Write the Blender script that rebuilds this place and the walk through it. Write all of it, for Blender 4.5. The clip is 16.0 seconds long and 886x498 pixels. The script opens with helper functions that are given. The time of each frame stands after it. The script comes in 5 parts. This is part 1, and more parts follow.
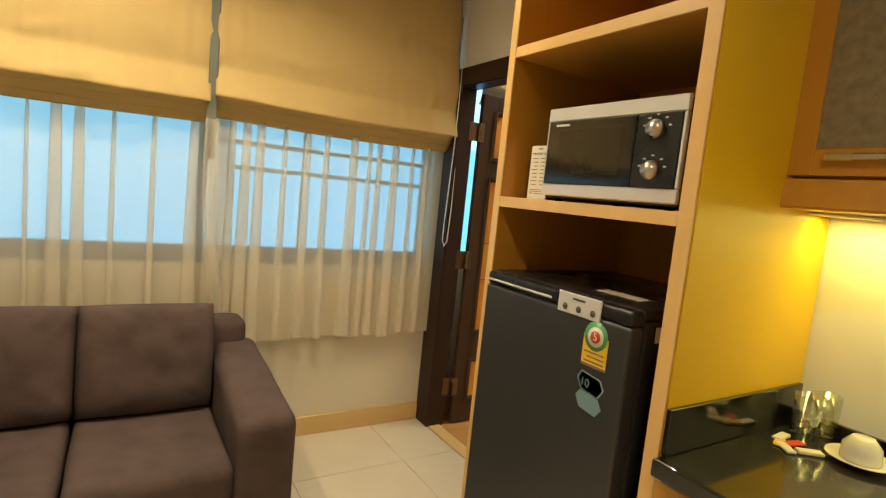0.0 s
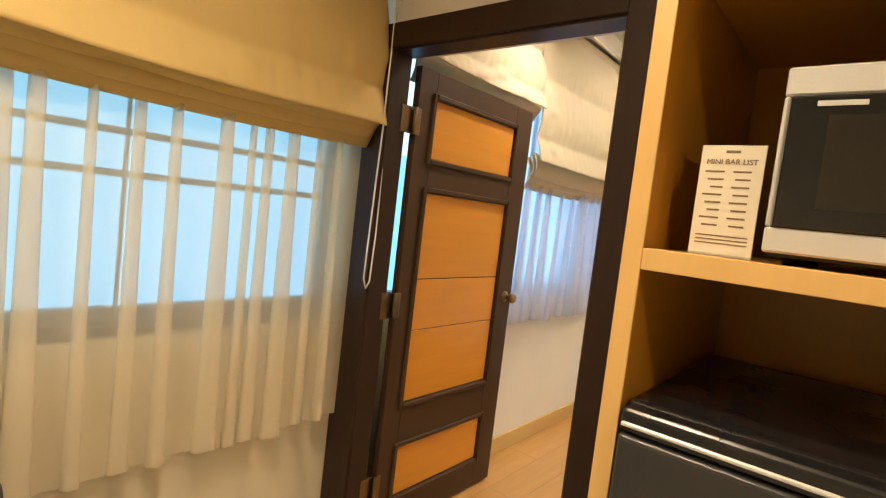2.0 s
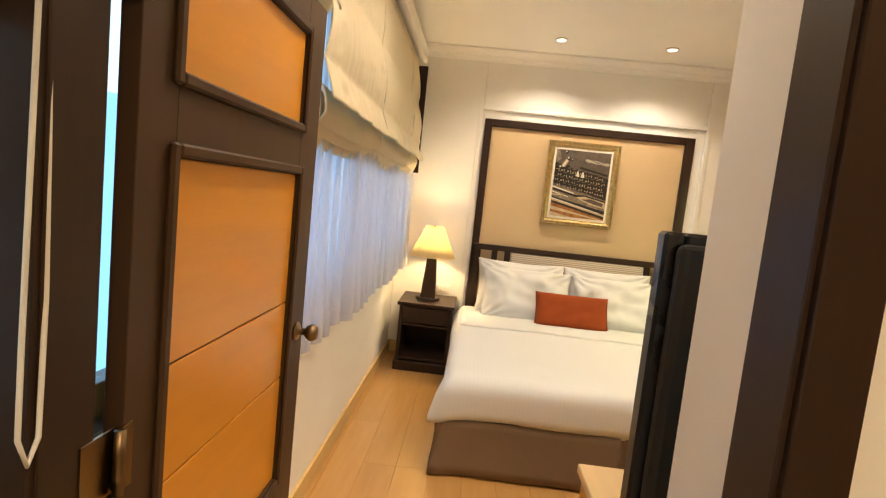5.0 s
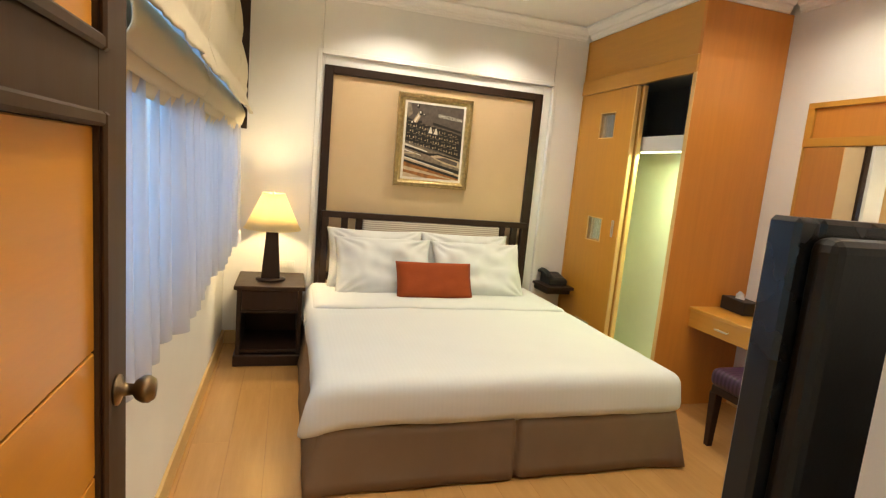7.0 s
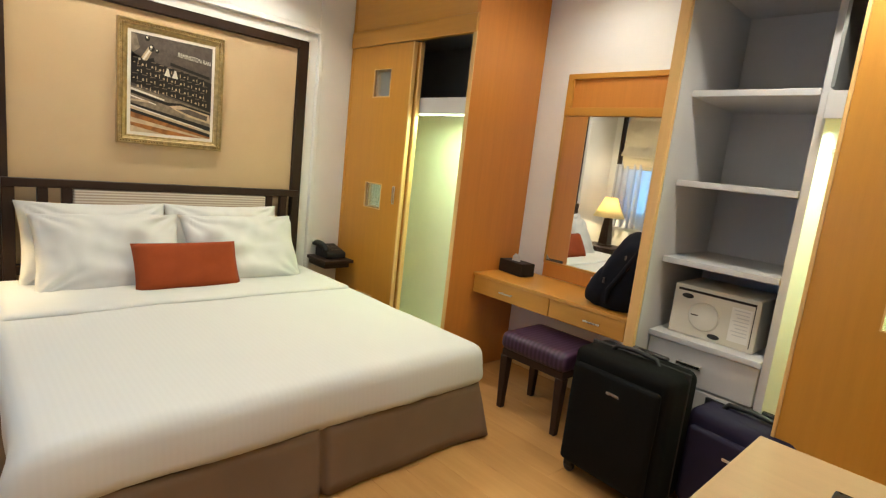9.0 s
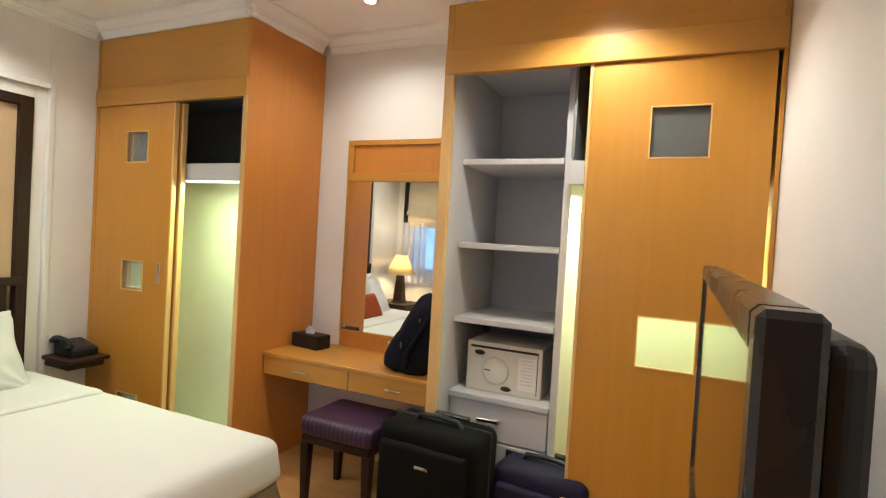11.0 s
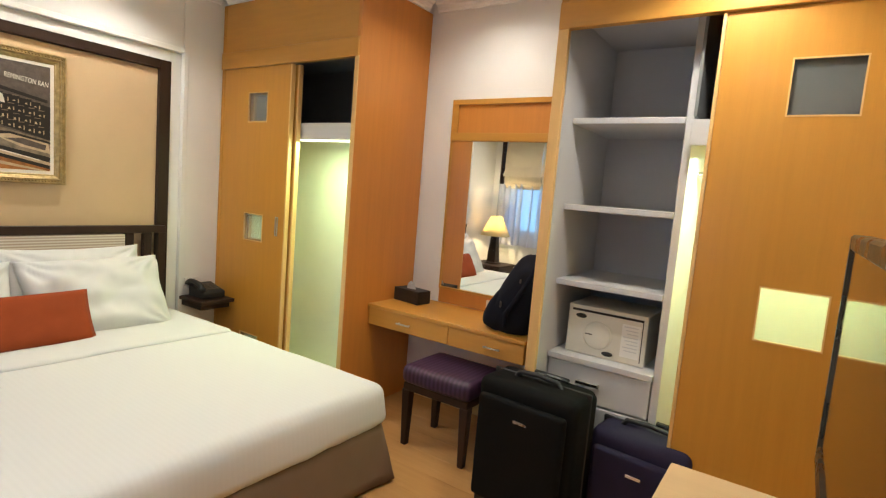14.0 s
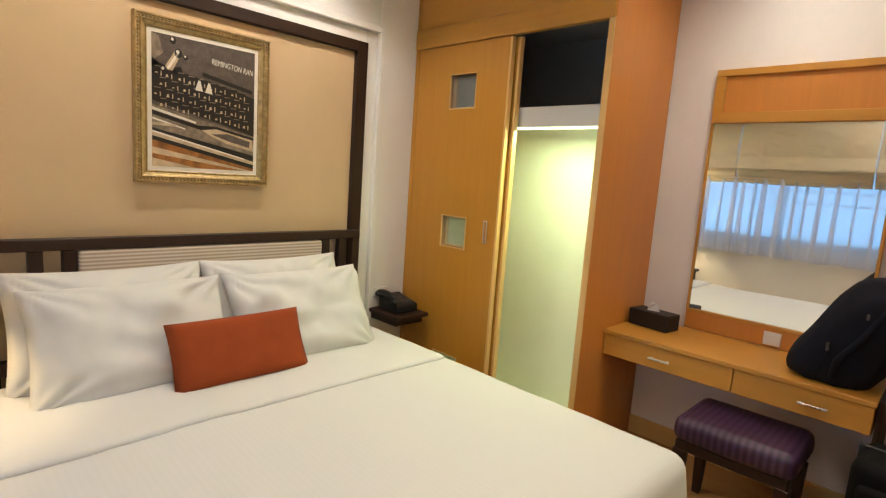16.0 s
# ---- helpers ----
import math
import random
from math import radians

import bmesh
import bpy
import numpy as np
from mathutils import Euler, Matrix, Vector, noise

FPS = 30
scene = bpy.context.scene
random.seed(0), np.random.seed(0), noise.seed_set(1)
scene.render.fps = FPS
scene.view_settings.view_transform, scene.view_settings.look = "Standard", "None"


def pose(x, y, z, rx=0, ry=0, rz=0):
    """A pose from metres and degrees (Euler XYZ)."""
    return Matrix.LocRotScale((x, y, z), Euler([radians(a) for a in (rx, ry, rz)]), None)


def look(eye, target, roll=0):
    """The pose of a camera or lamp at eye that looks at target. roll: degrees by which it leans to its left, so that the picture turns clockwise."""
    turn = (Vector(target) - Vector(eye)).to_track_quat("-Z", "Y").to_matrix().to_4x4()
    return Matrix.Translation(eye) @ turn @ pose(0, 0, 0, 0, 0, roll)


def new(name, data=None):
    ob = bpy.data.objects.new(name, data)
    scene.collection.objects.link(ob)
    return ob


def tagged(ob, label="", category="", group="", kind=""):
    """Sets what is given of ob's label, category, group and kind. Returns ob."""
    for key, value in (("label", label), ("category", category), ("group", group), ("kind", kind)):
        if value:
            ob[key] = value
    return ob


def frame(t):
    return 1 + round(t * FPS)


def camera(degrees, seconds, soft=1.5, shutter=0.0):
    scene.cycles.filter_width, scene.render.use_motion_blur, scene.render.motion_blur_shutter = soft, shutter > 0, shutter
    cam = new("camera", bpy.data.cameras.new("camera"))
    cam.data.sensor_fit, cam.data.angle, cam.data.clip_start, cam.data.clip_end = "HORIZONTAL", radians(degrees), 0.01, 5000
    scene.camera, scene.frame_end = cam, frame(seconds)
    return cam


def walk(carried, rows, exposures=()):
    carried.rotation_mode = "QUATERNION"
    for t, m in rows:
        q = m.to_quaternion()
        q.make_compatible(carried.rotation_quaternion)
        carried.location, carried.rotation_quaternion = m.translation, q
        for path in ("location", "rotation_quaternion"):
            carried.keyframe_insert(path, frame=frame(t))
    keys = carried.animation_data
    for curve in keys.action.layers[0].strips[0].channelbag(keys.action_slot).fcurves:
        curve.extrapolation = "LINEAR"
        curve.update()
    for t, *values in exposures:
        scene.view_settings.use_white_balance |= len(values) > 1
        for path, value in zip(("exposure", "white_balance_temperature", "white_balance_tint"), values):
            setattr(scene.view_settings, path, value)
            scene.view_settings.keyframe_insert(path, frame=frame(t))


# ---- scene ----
cam = camera(80.0, 16.0, 1.25)
PATH = [
    (0, (-0.44, -0.368, 1.442), (0.612, 1.321, 1.241), 5.8),
    (0.5, (-0.426, -0.073, 1.46), (0.67, 1.593, 1.314), 5.2),
    (1, (-0.331, 0.219, 1.453), (0.824, 1.848, 1.336), 5.6),
    (1.5, (-0.237, 0.48, 1.472), (1.078, 1.983, 1.363), 6.5),
    (2, (-0.198, 0.75, 1.477), (1.34, 2.022, 1.34), 6.7),
    (2.5, (-0.1, 0.963, 1.455), (1.625, 1.962, 1.295), 7.0),
    (3, (0.056, 1.184, 1.492), (1.905, 1.928, 1.326), 7.5),
    (5.5, (0.750, 1.860, 1.535), (2.736, 1.755, 1.321), 5.1),
    (6, (0.894, 1.919, 1.519), (2.851, 1.582, 1.283), 4.5),
    (6.5, (1.056, 1.949, 1.520), (2.987, 1.497, 1.261), 5.1),
    (7, (1.149, 1.998, 1.530), (3.044, 1.428, 1.243), 5.1),
    (7.5, (1.251, 2.007, 1.517), (3.096, 1.304, 1.199), 5.8),
    (8, (1.399, 1.909, 1.507), (3.196, 1.094, 1.179), 6.5),
    (8.5, (1.579, 1.976, 1.485), (3.211, 0.865, 1.166), 6.5),
    (9, (1.663, 1.969, 1.491), (3.083, 0.598, 1.166), 6.3),
    (9.5, (1.746, 1.896, 1.499), (2.929, 0.309, 1.217), 6.2),
    (10, (1.768, 1.838, 1.507), (2.698, 0.080, 1.304), 5.6),
    (12.5, (1.651, 1.886, 1.608), (2.481, 0.068, 1.673), 2.7),
    (13, (1.666, 1.917, 1.581), (2.585, 0.141, 1.592), 3.2),
    (13.5, (1.668, 1.941, 1.563), (2.675, 0.216, 1.462), 4.1),
    (14, (1.781, 1.898, 1.537), (2.894, 0.250, 1.323), 4.7),
    (14.5, (1.973, 1.800, 1.524), (3.188, 0.227, 1.299), 5.3),
    (15, (2.270, 1.844, 1.527), (3.509, 0.289, 1.303), 5.3),
    (15.5, (2.533, 1.906, 1.531), (3.846, 0.420, 1.275), 4.8),
    (16, (2.824, 1.890, 1.520), (4.214, 0.480, 1.242), 4.0),
]
EXPOSURES = [(0.0, 0.62, 6650, 2), (0.5, 0.66, 6650, 2), (1.0, 0.68, 6800, 5), (1.5, 0.75, 6900, 8), (2.0, 0.85, 7150, 9), (2.5, 0.90, 7300, 10), (3.0, 0.76, 7400, 10), (5.5, 0.76, 7900, 11), (6.0, 0.68, 7400, 8), (7.0, 0.68, 6900, 5), (8.0, 0.64, 6700, 5), (9.0, 0.62, 6350, 3), (10.0, 0.62, 6400, 5), (12.5, 0.76, 5750, 7), (13.5, 0.70, 6050, 6), (14.5, 0.60, 6400, 7), (16.0, 0.43, 6650, 10)]
walk(cam, [(t, look(eye, target, roll)) for t, eye, target, roll in PATH], EXPOSURES)

# ---- world and light ----
world = bpy.data.worlds.new("world")
scene.world = world
world.use_nodes = True
wn = world.node_tree
sky = wn.nodes.new("ShaderNodeTexSky")
sky.sky_type = "NISHITA"
sky.sun_disc = False
sky.sun_elevation, sky.sun_rotation = radians(25), radians(160)
wn.links.new(sky.outputs[0], wn.nodes["Background"].inputs[0])
wn.nodes["Background"].inputs[1].default_value = 0.1

WARM = (1.0, 0.80, 0.56)
NEUTRAL = (1.0, 0.90, 0.78)


def lamp_light(name, kind, m, energy, color, size=0.1, size_y=None, spot=None, blend=0.6):
    data = bpy.data.lights.new(name, kind)
    data.energy, data.color = energy, color
    if kind == "AREA":
        data.size = size
        if size_y:
            data.shape, data.size_y = "RECTANGLE", size_y
    elif kind == "SPOT":
        data.spot_size, data.spot_blend, data.shadow_soft_size = radians(spot), blend, size
    else:
        data.shadow_soft_size = size
    ob = new(name, data)
    ob.matrix_world = m
    return ob


DOWN = [  # x, y, ceiling height, watts, spread
    (5.10, 1.22, 2.90, 36, 130), (5.10, 0.33, 2.90, 36, 130),
    (3.48, -0.76, 2.90, 32, 150), (2.11, -0.16, 2.68, 48, 134),
    # next three are unseen, added as fill for the bedroom
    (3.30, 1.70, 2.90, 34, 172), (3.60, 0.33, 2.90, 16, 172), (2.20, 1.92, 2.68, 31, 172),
]
# none of these is seen; added to light the sitting room from above
DOWN_LIVING_ADDED = [(-0.85, 1.60, 2.75, 66, 165), (0.05, 1.30, 2.75, 62, 162), (-0.3, -0.6, 2.75, 62, 160)]
for k, (x, y, z, w, a) in enumerate(DOWN + DOWN_LIVING_ADDED):
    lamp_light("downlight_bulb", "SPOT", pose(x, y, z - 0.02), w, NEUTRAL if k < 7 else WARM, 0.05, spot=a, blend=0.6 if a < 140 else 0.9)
lamp_light("bedside_bulb", "POINT", pose(5.3, 2.10, 1.175), 13, (1.0, 0.76, 0.44), 0.035)
lamp_light("wardrobe_tube_light", "AREA", pose(4.50, -0.645, 1.80, 0), 6.2, (0.80, 1.0, 0.56), 0.5, 0.05)
lamp_light("wardrobe_tube_light", "AREA", pose(1.85, -0.76, 1.79, -10), 10, (0.80, 1.0, 0.56), 0.7, 0.05)
lamp_light("counter_tube_light", "AREA", pose(1.18, 0.02, 1.485), 1.7, (1.0, 0.84, 0.22), 0.05, 0.6)

lamp_light("window_daylight", "AREA", pose(3.35, 2.606, 1.74, -90), 10, (0.28, 0.46, 1.0), 3.8, 1.3)

# ---- materials ----


def nodes_of(name):
    m = bpy.data.materials.new(name)
    m.use_nodes = True
    nt = m.node_tree
    return m, nt, nt.nodes["Principled BSDF"]


def link(nt, a, b):
    nt.links.new(a, b)


def surface(name, color, rough=0.6, metal=0.0, vary=0.08, scale=6.0, fine=180.0, bump=0.1, stretch=(1, 1, 1), spec=0.5, coat=0.0, tint=None, piece=0.0):
    """Base colour with variation at two scales, roughness variation and a fine relief."""
    m, nt, b = nodes_of(name)
    N = nt.nodes
    co = N.new("ShaderNodeTexCoord")
    mp = N.new("ShaderNodeMapping")
    mp.inputs["Scale"].default_value = stretch
    link(nt, co.outputs["Object"], mp.inputs[0])
    big = N.new("ShaderNodeTexNoise")
    big.inputs["Scale"].default_value = scale
    big.inputs["Detail"].default_value = 5
    small = N.new("ShaderNodeTexNoise")
    small.inputs["Scale"].default_value = fine
    small.inputs["Detail"].default_value = 3
    link(nt, mp.outputs[0], big.inputs["Vector"])
    link(nt, mp.outputs[0], small.inputs["Vector"])
    mixn = N.new("ShaderNodeMath")
    mixn.operation = "MULTIPLY_ADD"
    mixn.inputs[1].default_value = 0.35
    link(nt, small.outputs["Fac"], mixn.inputs[0])
    link(nt, big.outputs["Fac"], mixn.inputs[2])
    ramp = N.new("ShaderNodeValToRGB")
    lo = tint or tuple(c * (1 - vary) for c in color)
    ramp.color_ramp.elements[0].position = 0.45
    ramp.color_ramp.elements[1].position = 0.9
    ramp.color_ramp.elements[0].color = (*lo, 1)
    ramp.color_ramp.elements[1].color = (*[min(1, c * (1 + vary * 0.6)) for c in color], 1)
    link(nt, mixn.outputs[0], ramp.inputs[0])
    out = ramp.outputs[0]
    if piece:
        info = N.new("ShaderNodeObjectInfo")
        hsv = N.new("ShaderNodeHueSaturation")
        rng = N.new("ShaderNodeMapRange")
        rng.inputs["To Min"].default_value, rng.inputs["To Max"].default_value = 1 - piece, 1 + piece
        link(nt, info.outputs["Random"], rng.inputs[0])
        link(nt, rng.outputs[0], hsv.inputs["Value"])
        link(nt, out, hsv.inputs["Color"])
        out = hsv.outputs[0]
    link(nt, out, b.inputs["Base Color"])
    rr = N.new("ShaderNodeMapRange")
    rr.inputs["To Min"].default_value, rr.inputs["To Max"].default_value = max(0, rough - 0.08), min(1, rough + 0.08)
    link(nt, big.outputs["Fac"], rr.inputs[0])
    link(nt, rr.outputs[0], b.inputs["Roughness"])
    b.inputs["Metallic"].default_value = metal
    b.inputs["Specular IOR Level"].default_value = spec
    b.inputs["Coat Weight"].default_value = coat
    b.inputs["Coat Roughness"].default_value = 0.12
    if bump:
        bp = N.new("ShaderNodeBump")
        bp.inputs["Strength"].default_value = bump
        bp.inputs["Distance"].default_value = 0.002
        link(nt, small.outputs["Fac"], bp.inputs["Height"])
        link(nt, bp.outputs[0], b.inputs["Normal"])
    return m


def wood(name, color, dark, rough=0.38, grain=(2.2, 30, 30), coat=0.15, piece=0.0):
    """Wood with a long grain along the first axis of grain."""
    dark = tuple(0.6 * a + 0.4 * d for a, d in zip(color, dark))
    return surface(name, color, rough, 0, 0.05, 1.6, 9.0, 0.04, grain, 0.5, coat, dark, piece)


def glow(name, color, strength):
    m, nt, b = nodes_of(name)
    b.inputs["Base Color"].default_value = (*color, 1)
    b.inputs["Emission Color"].default_value = (*color, 1)
    b.inputs["Emission Strength"].default_value = strength
    return m


def cloth_see_through(name, color, see, thru):
    """Woven cloth that lets light through: see is the share that passes straight, thru the translucent share."""
    m, nt, b = nodes_of(name)
    N = nt.nodes
    b.inputs["Base Color"].default_value = (*color, 1)
    b.inputs["Roughness"].default_value = 0.9
    b.inputs["Specular IOR Level"].default_value = 0.1
    co = N.new("ShaderNodeTexCoord")
    wv = N.new("ShaderNodeTexNoise")
    wv.inputs["Scale"].default_value = 350
    bp = N.new("ShaderNodeBump")
    bp.inputs["Strength"].default_value = 0.12
    bp.inputs["Distance"].default_value = 0.001
    link(nt, co.outputs["Object"], wv.inputs["Vector"])
    link(nt, wv.outputs["Fac"], bp.inputs["Height"])
    link(nt, bp.outputs[0], b.inputs["Normal"])
    tl = N.new("ShaderNodeBsdfTranslucent")
    tl.inputs[0].default_value = (*color, 1)
    mx = N.new("ShaderNodeMixShader")
    mx.inputs[0].default_value = thru
    link(nt, b.outputs[0], mx.inputs[1])
    link(nt, tl.outputs[0], mx.inputs[2])
    last = mx
    if see:
        tr = N.new("ShaderNodeBsdfTransparent")
        m2 = N.new("ShaderNodeMixShader")
        m2.inputs[0].default_value = see
        link(nt, mx.outputs[0], m2.inputs[1])
        link(nt, tr.outputs[0], m2.inputs[2])
        last = m2
    link(nt, last.outputs[0], N["Material Output"].inputs[0])
    return m


def striped(name, a, b_col, count, axis, rough=0.8, soft=0.1):
    """Woven stripes: count to the metre along axis 0, 1 or 2."""
    m, nt, b = nodes_of(name)
    N = nt.nodes
    co = N.new("ShaderNodeTexCoord")
    sp = N.new("ShaderNodeSeparateXYZ")
    link(nt, co.outputs["Object"], sp.inputs[0])
    mu = N.new("ShaderNodeMath")
    mu.operation = "MULTIPLY"
    mu.inputs[1].default_value = count * 2 * math.pi
    link(nt, sp.outputs[axis], mu.inputs[0])
    sn = N.new("ShaderNodeMath")
    sn.operation = "SINE"
    link(nt, mu.outputs[0], sn.inputs[0])
    rm = N.new("ShaderNodeMapRange")
    rm.inputs["From Min"].default_value, rm.inputs["From Max"].default_value = -soft, soft
    link(nt, sn.outputs[0], rm.inputs[0])
    mx = N.new("ShaderNodeMix")
    mx.data_type = "RGBA"
    mx.inputs[6].default_value, mx.inputs[7].default_value = (*a, 1), (*b_col, 1)
    link(nt, rm.outputs[0], mx.inputs[0])
    link(nt, mx.outputs[2], b.inputs["Base Color"])
    b.inputs["Roughness"].default_value = rough
    return m


WALL = surface("painted_wall", (0.83, 0.815, 0.785), 0.75, vary=0.04, scale=2.5, fine=260, bump=0.12)
WALL_LIVING = surface("cream_painted_wall", (0.76, 0.70, 0.56), 0.7, vary=0.04, scale=2.5, fine=260, bump=0.12)
CEIL = surface("ceiling_paint", (0.92, 0.905, 0.88), 0.85, vary=0.03, scale=2, fine=300, bump=0.06)
OAK = wood("honey_veneer_upright", (0.53, 0.245, 0.031), (0.45, 0.20, 0.023), 0.40, (22, 22, 1.2))
OAK_H = wood("honey_veneer_level", (0.58, 0.285, 0.048), (0.50, 0.235, 0.036), 0.36, (1.4, 22, 22))
ORANGE = wood("orange_veneer", (0.61, 0.245, 0.044), (0.52, 0.195, 0.033), 0.42, (22, 22, 1.2))
PALE = wood("pale_oak", (0.66, 0.47, 0.25), (0.58, 0.40, 0.20), 0.38, (1.4, 20, 20))
EDGE = wood("pale_edging", (0.72, 0.46, 0.18), (0.64, 0.39, 0.14), 0.4, (14, 14, 1.5))
DARK = wood("dark_stained_wood", (0.036, 0.019, 0.013), (0.022, 0.012, 0.008), 0.45, (18, 18, 1.5), 0.05)
DARK.node_tree.nodes["Principled BSDF"].inputs["Specular IOR Level"].default_value = 0.22
LEAFDARK = wood("brown_stained_wood", (0.070, 0.038, 0.021), (0.05, 0.027, 0.015), 0.5, (18, 18, 1.5), 0.05)
LEAFDARK.node_tree.nodes["Principled BSDF"].inputs["Specular IOR Level"].default_value = 0.22
AMBER = surface("yellow_side_skin", (0.80, 0.50, 0.014), 0.35, vary=0.04, scale=2, fine=120, bump=0.03)
INSET = wood("amber_veneer", (0.72, 0.31, 0.038), (0.63, 0.25, 0.028), 0.35, (1.3, 1.3, 16))
PLANK = wood("laminate_plank", (0.56, 0.305, 0.11), (0.45, 0.235, 0.08), 0.24, (1.4, 16, 16), 0.25, 0.06)
JOINT = surface("dark_joint", (0.24, 0.12, 0.045), 0.7)
SKIRT_W = wood("baseboard_wood", (0.68, 0.47, 0.20), (0.60, 0.40, 0.16), 0.4, (1.4, 20, 20))
TILE = surface("cream_tile", (0.68, 0.61, 0.47), 0.16, vary=0.05, scale=3, fine=40, bump=0.02, coat=0.2, piece=0.02)
GROUT = surface("grout", (0.45, 0.40, 0.31), 0.8)
BLIND = cloth_see_through("roman_blind_cloth", (0.74, 0.55, 0.25), 0.0, 0.12)
BLIND_B = cloth_see_through("ivory_blind_cloth", (0.72, 0.63, 0.46), 0.0, 0.12)
SHEER = cloth_see_through("sheer_curtain_cloth", (0.86, 0.79, 0.64), 0.46, 0.22)
SHEER_B = cloth_see_through("white_sheer_cloth", (0.78, 0.79, 0.86), 0.24, 0.55)
LINEN = surface("white_bed_linen", (0.65, 0.645, 0.63), 0.85, vary=0.03, scale=5, fine=400, bump=0.08, spec=0.2)
SATIN = striped("white_striped_linen", (0.645, 0.64, 0.63), (0.635, 0.63, 0.62), 42, 1, 0.75, 0.7)
TAUPE = surface("taupe_cloth", (0.20, 0.135, 0.088), 0.9, vary=0.08, scale=4, fine=500, bump=0.2, spec=0.2)
RUST = surface("rust_cloth", (0.29, 0.055, 0.015), 0.88, vary=0.1, scale=9, fine=500, bump=0.25, spec=0.2)
SOFA = surface("brown_grey_upholstery", (0.105, 0.072, 0.066), 0.92, vary=0.26, scale=9, fine=260, bump=0.5, spec=0.25)
PANELCLOTH = surface("beige_wall_cloth", (0.62, 0.45, 0.27), 0.85, vary=0.05, scale=3, fine=450, bump=0.2, spec=0.2)
HEADSTRIPE = striped("striped_headboard_cloth", (0.36, 0.28, 0.22), (0.60, 0.52, 0.43), 58, 2, 0.85, 0.8)
SEATSTRIPE = striped("purple_striped_satin", (0.026, 0.010, 0.032), (0.062, 0.030, 0.070), 34, 0, 0.42, 0.7)
GREYWHITE = surface("grey_white_laminate", (0.56, 0.56, 0.57), 0.55, vary=0.03)
INNER = surface("pale_wardrobe_lining", (0.83, 0.85, 0.70), 0.6, vary=0.03)
# shade of the unlit top compartments, put into a darker lining colour
SHADED_LINING = surface("shaded_wardrobe_lining", (0.22, 0.23, 0.23), 0.6, vary=0.05)
BLACKP = surface("black_plastic", (0.012, 0.012, 0.014), 0.28, vary=0.1, bump=0.03)
BLACKM = surface("matt_black_plastic", (0.010, 0.010, 0.011), 0.55, vary=0.1, bump=0.1)
SCREEN = surface("glossy_black_glass", (0.008, 0.008, 0.009), 0.06, vary=0.05, bump=0.0, coat=0.4)
OVENWIN = surface("dark_oven_window", (0.022, 0.019, 0.015), 0.10, vary=0.1, bump=0.0)
FRIDGE = surface("dark_grey_coated_steel", (0.055, 0.055, 0.058), 0.34, 0.4, 0.06, 3, 90, 0.05, (1, 40, 1))
GRANITE = surface("black_granite", (0.012, 0.011, 0.010), 0.10, vary=0.5, scale=60, fine=300, bump=0.0, coat=0.5)
SILVER = surface("silver_grey_paint", (0.60, 0.60, 0.60), 0.35, 0.1, 0.04)
STEEL = surface("brushed_steel", (0.60, 0.58, 0.55), 0.28, 1.0, 0.06)
BRASS = surface("antique_brass", (0.24, 0.17, 0.10), 0.32, 1.0, 0.15)
GOLD = surface("gilt_frame", (0.50, 0.37, 0.17), 0.34, 0.65, 0.30, 40, 200, 0.3)
WHITEP = surface("white_plastic", (0.78, 0.77, 0.73), 0.4, vary=0.02)
CREAMP = surface("cream_enamel", (0.66, 0.63, 0.54), 0.4, vary=0.04)
PAPER = surface("card_paper", (0.76, 0.70, 0.58), 0.8, vary=0.03)
INK = surface("brown_ink", (0.22, 0.15, 0.09), 0.8)
STRAP = surface("grey_green_tape", (0.20, 0.22, 0.19), 0.8)
CHINA = surface("white_china", (0.80, 0.78, 0.72), 0.15, vary=0.02, bump=0.0, coat=0.3)
NYLON_B = surface("black_luggage_nylon", (0.005, 0.005, 0.005), 0.8, spec=0.13, vary=0.2, scale=12, fine=600, bump=0.35)
NYLON_P = surface("navy_purple_nylon", (0.016, 0.012, 0.036), 0.75, spec=0.25, vary=0.2, scale=12, fine=600, bump=0.35)
NYLON_N = surface("dark_navy_nylon", (0.006, 0.008, 0.016), 0.8, spec=0.2, vary=0.25, scale=12, fine=600, bump=0.35)
YELLOW = surface("yellow_sticker", (0.80, 0.50, 0.03), 0.4)
GREEN = surface("green_sticker", (0.10, 0.36, 0.14), 0.4)
RED = surface("red_print", (0.62, 0.05, 0.03), 0.4)
ICE = surface("ice_blue_sticker", (0.25, 0.40, 0.46), 0.25, 0.3)
FRAMEW = wood("dark_window_frame", (0.05, 0.035, 0.028), (0.03, 0.022, 0.018), 0.45, (14, 14, 1.5))
SHADE = cloth_see_through("lamp_shade_cloth", (0.92, 0.80, 0.52), 0.0, 0.55)
# outdoor daylight is put into the flat backdrops as their own glow
OUTSIDE = glow("daylit_blue_haze", (0.17, 0.48, 0.78), 1.15)
OUTSIDE_TOP = glow("pale_daylight", (0.48, 0.74, 0.92), 1.0)
TUBE = glow("tube_lamp", (0.95, 1.0, 0.72), 1.6)
BULB = glow("downlight_lens", (1.0, 0.90, 0.72), 5.0)
P_GREY = surface("print_grey", (0.105, 0.082, 0.066), 0.4, vary=0.35, scale=40)
P_DARK = surface("print_dark", (0.012, 0.009, 0.007), 0.45, vary=0.2)
P_TAN = surface("print_tan", (0.55, 0.42, 0.27), 0.5, vary=0.25, scale=20)
P_ORANGE = surface("print_orange", (0.34, 0.13, 0.03), 0.4, vary=0.6, scale=18)
P_MID = surface("print_warm_grey", (0.24, 0.185, 0.13), 0.4, vary=0.5, scale=26)
P_LIGHT = surface("print_light", (0.76, 0.70, 0.60), 0.5, vary=0.1)


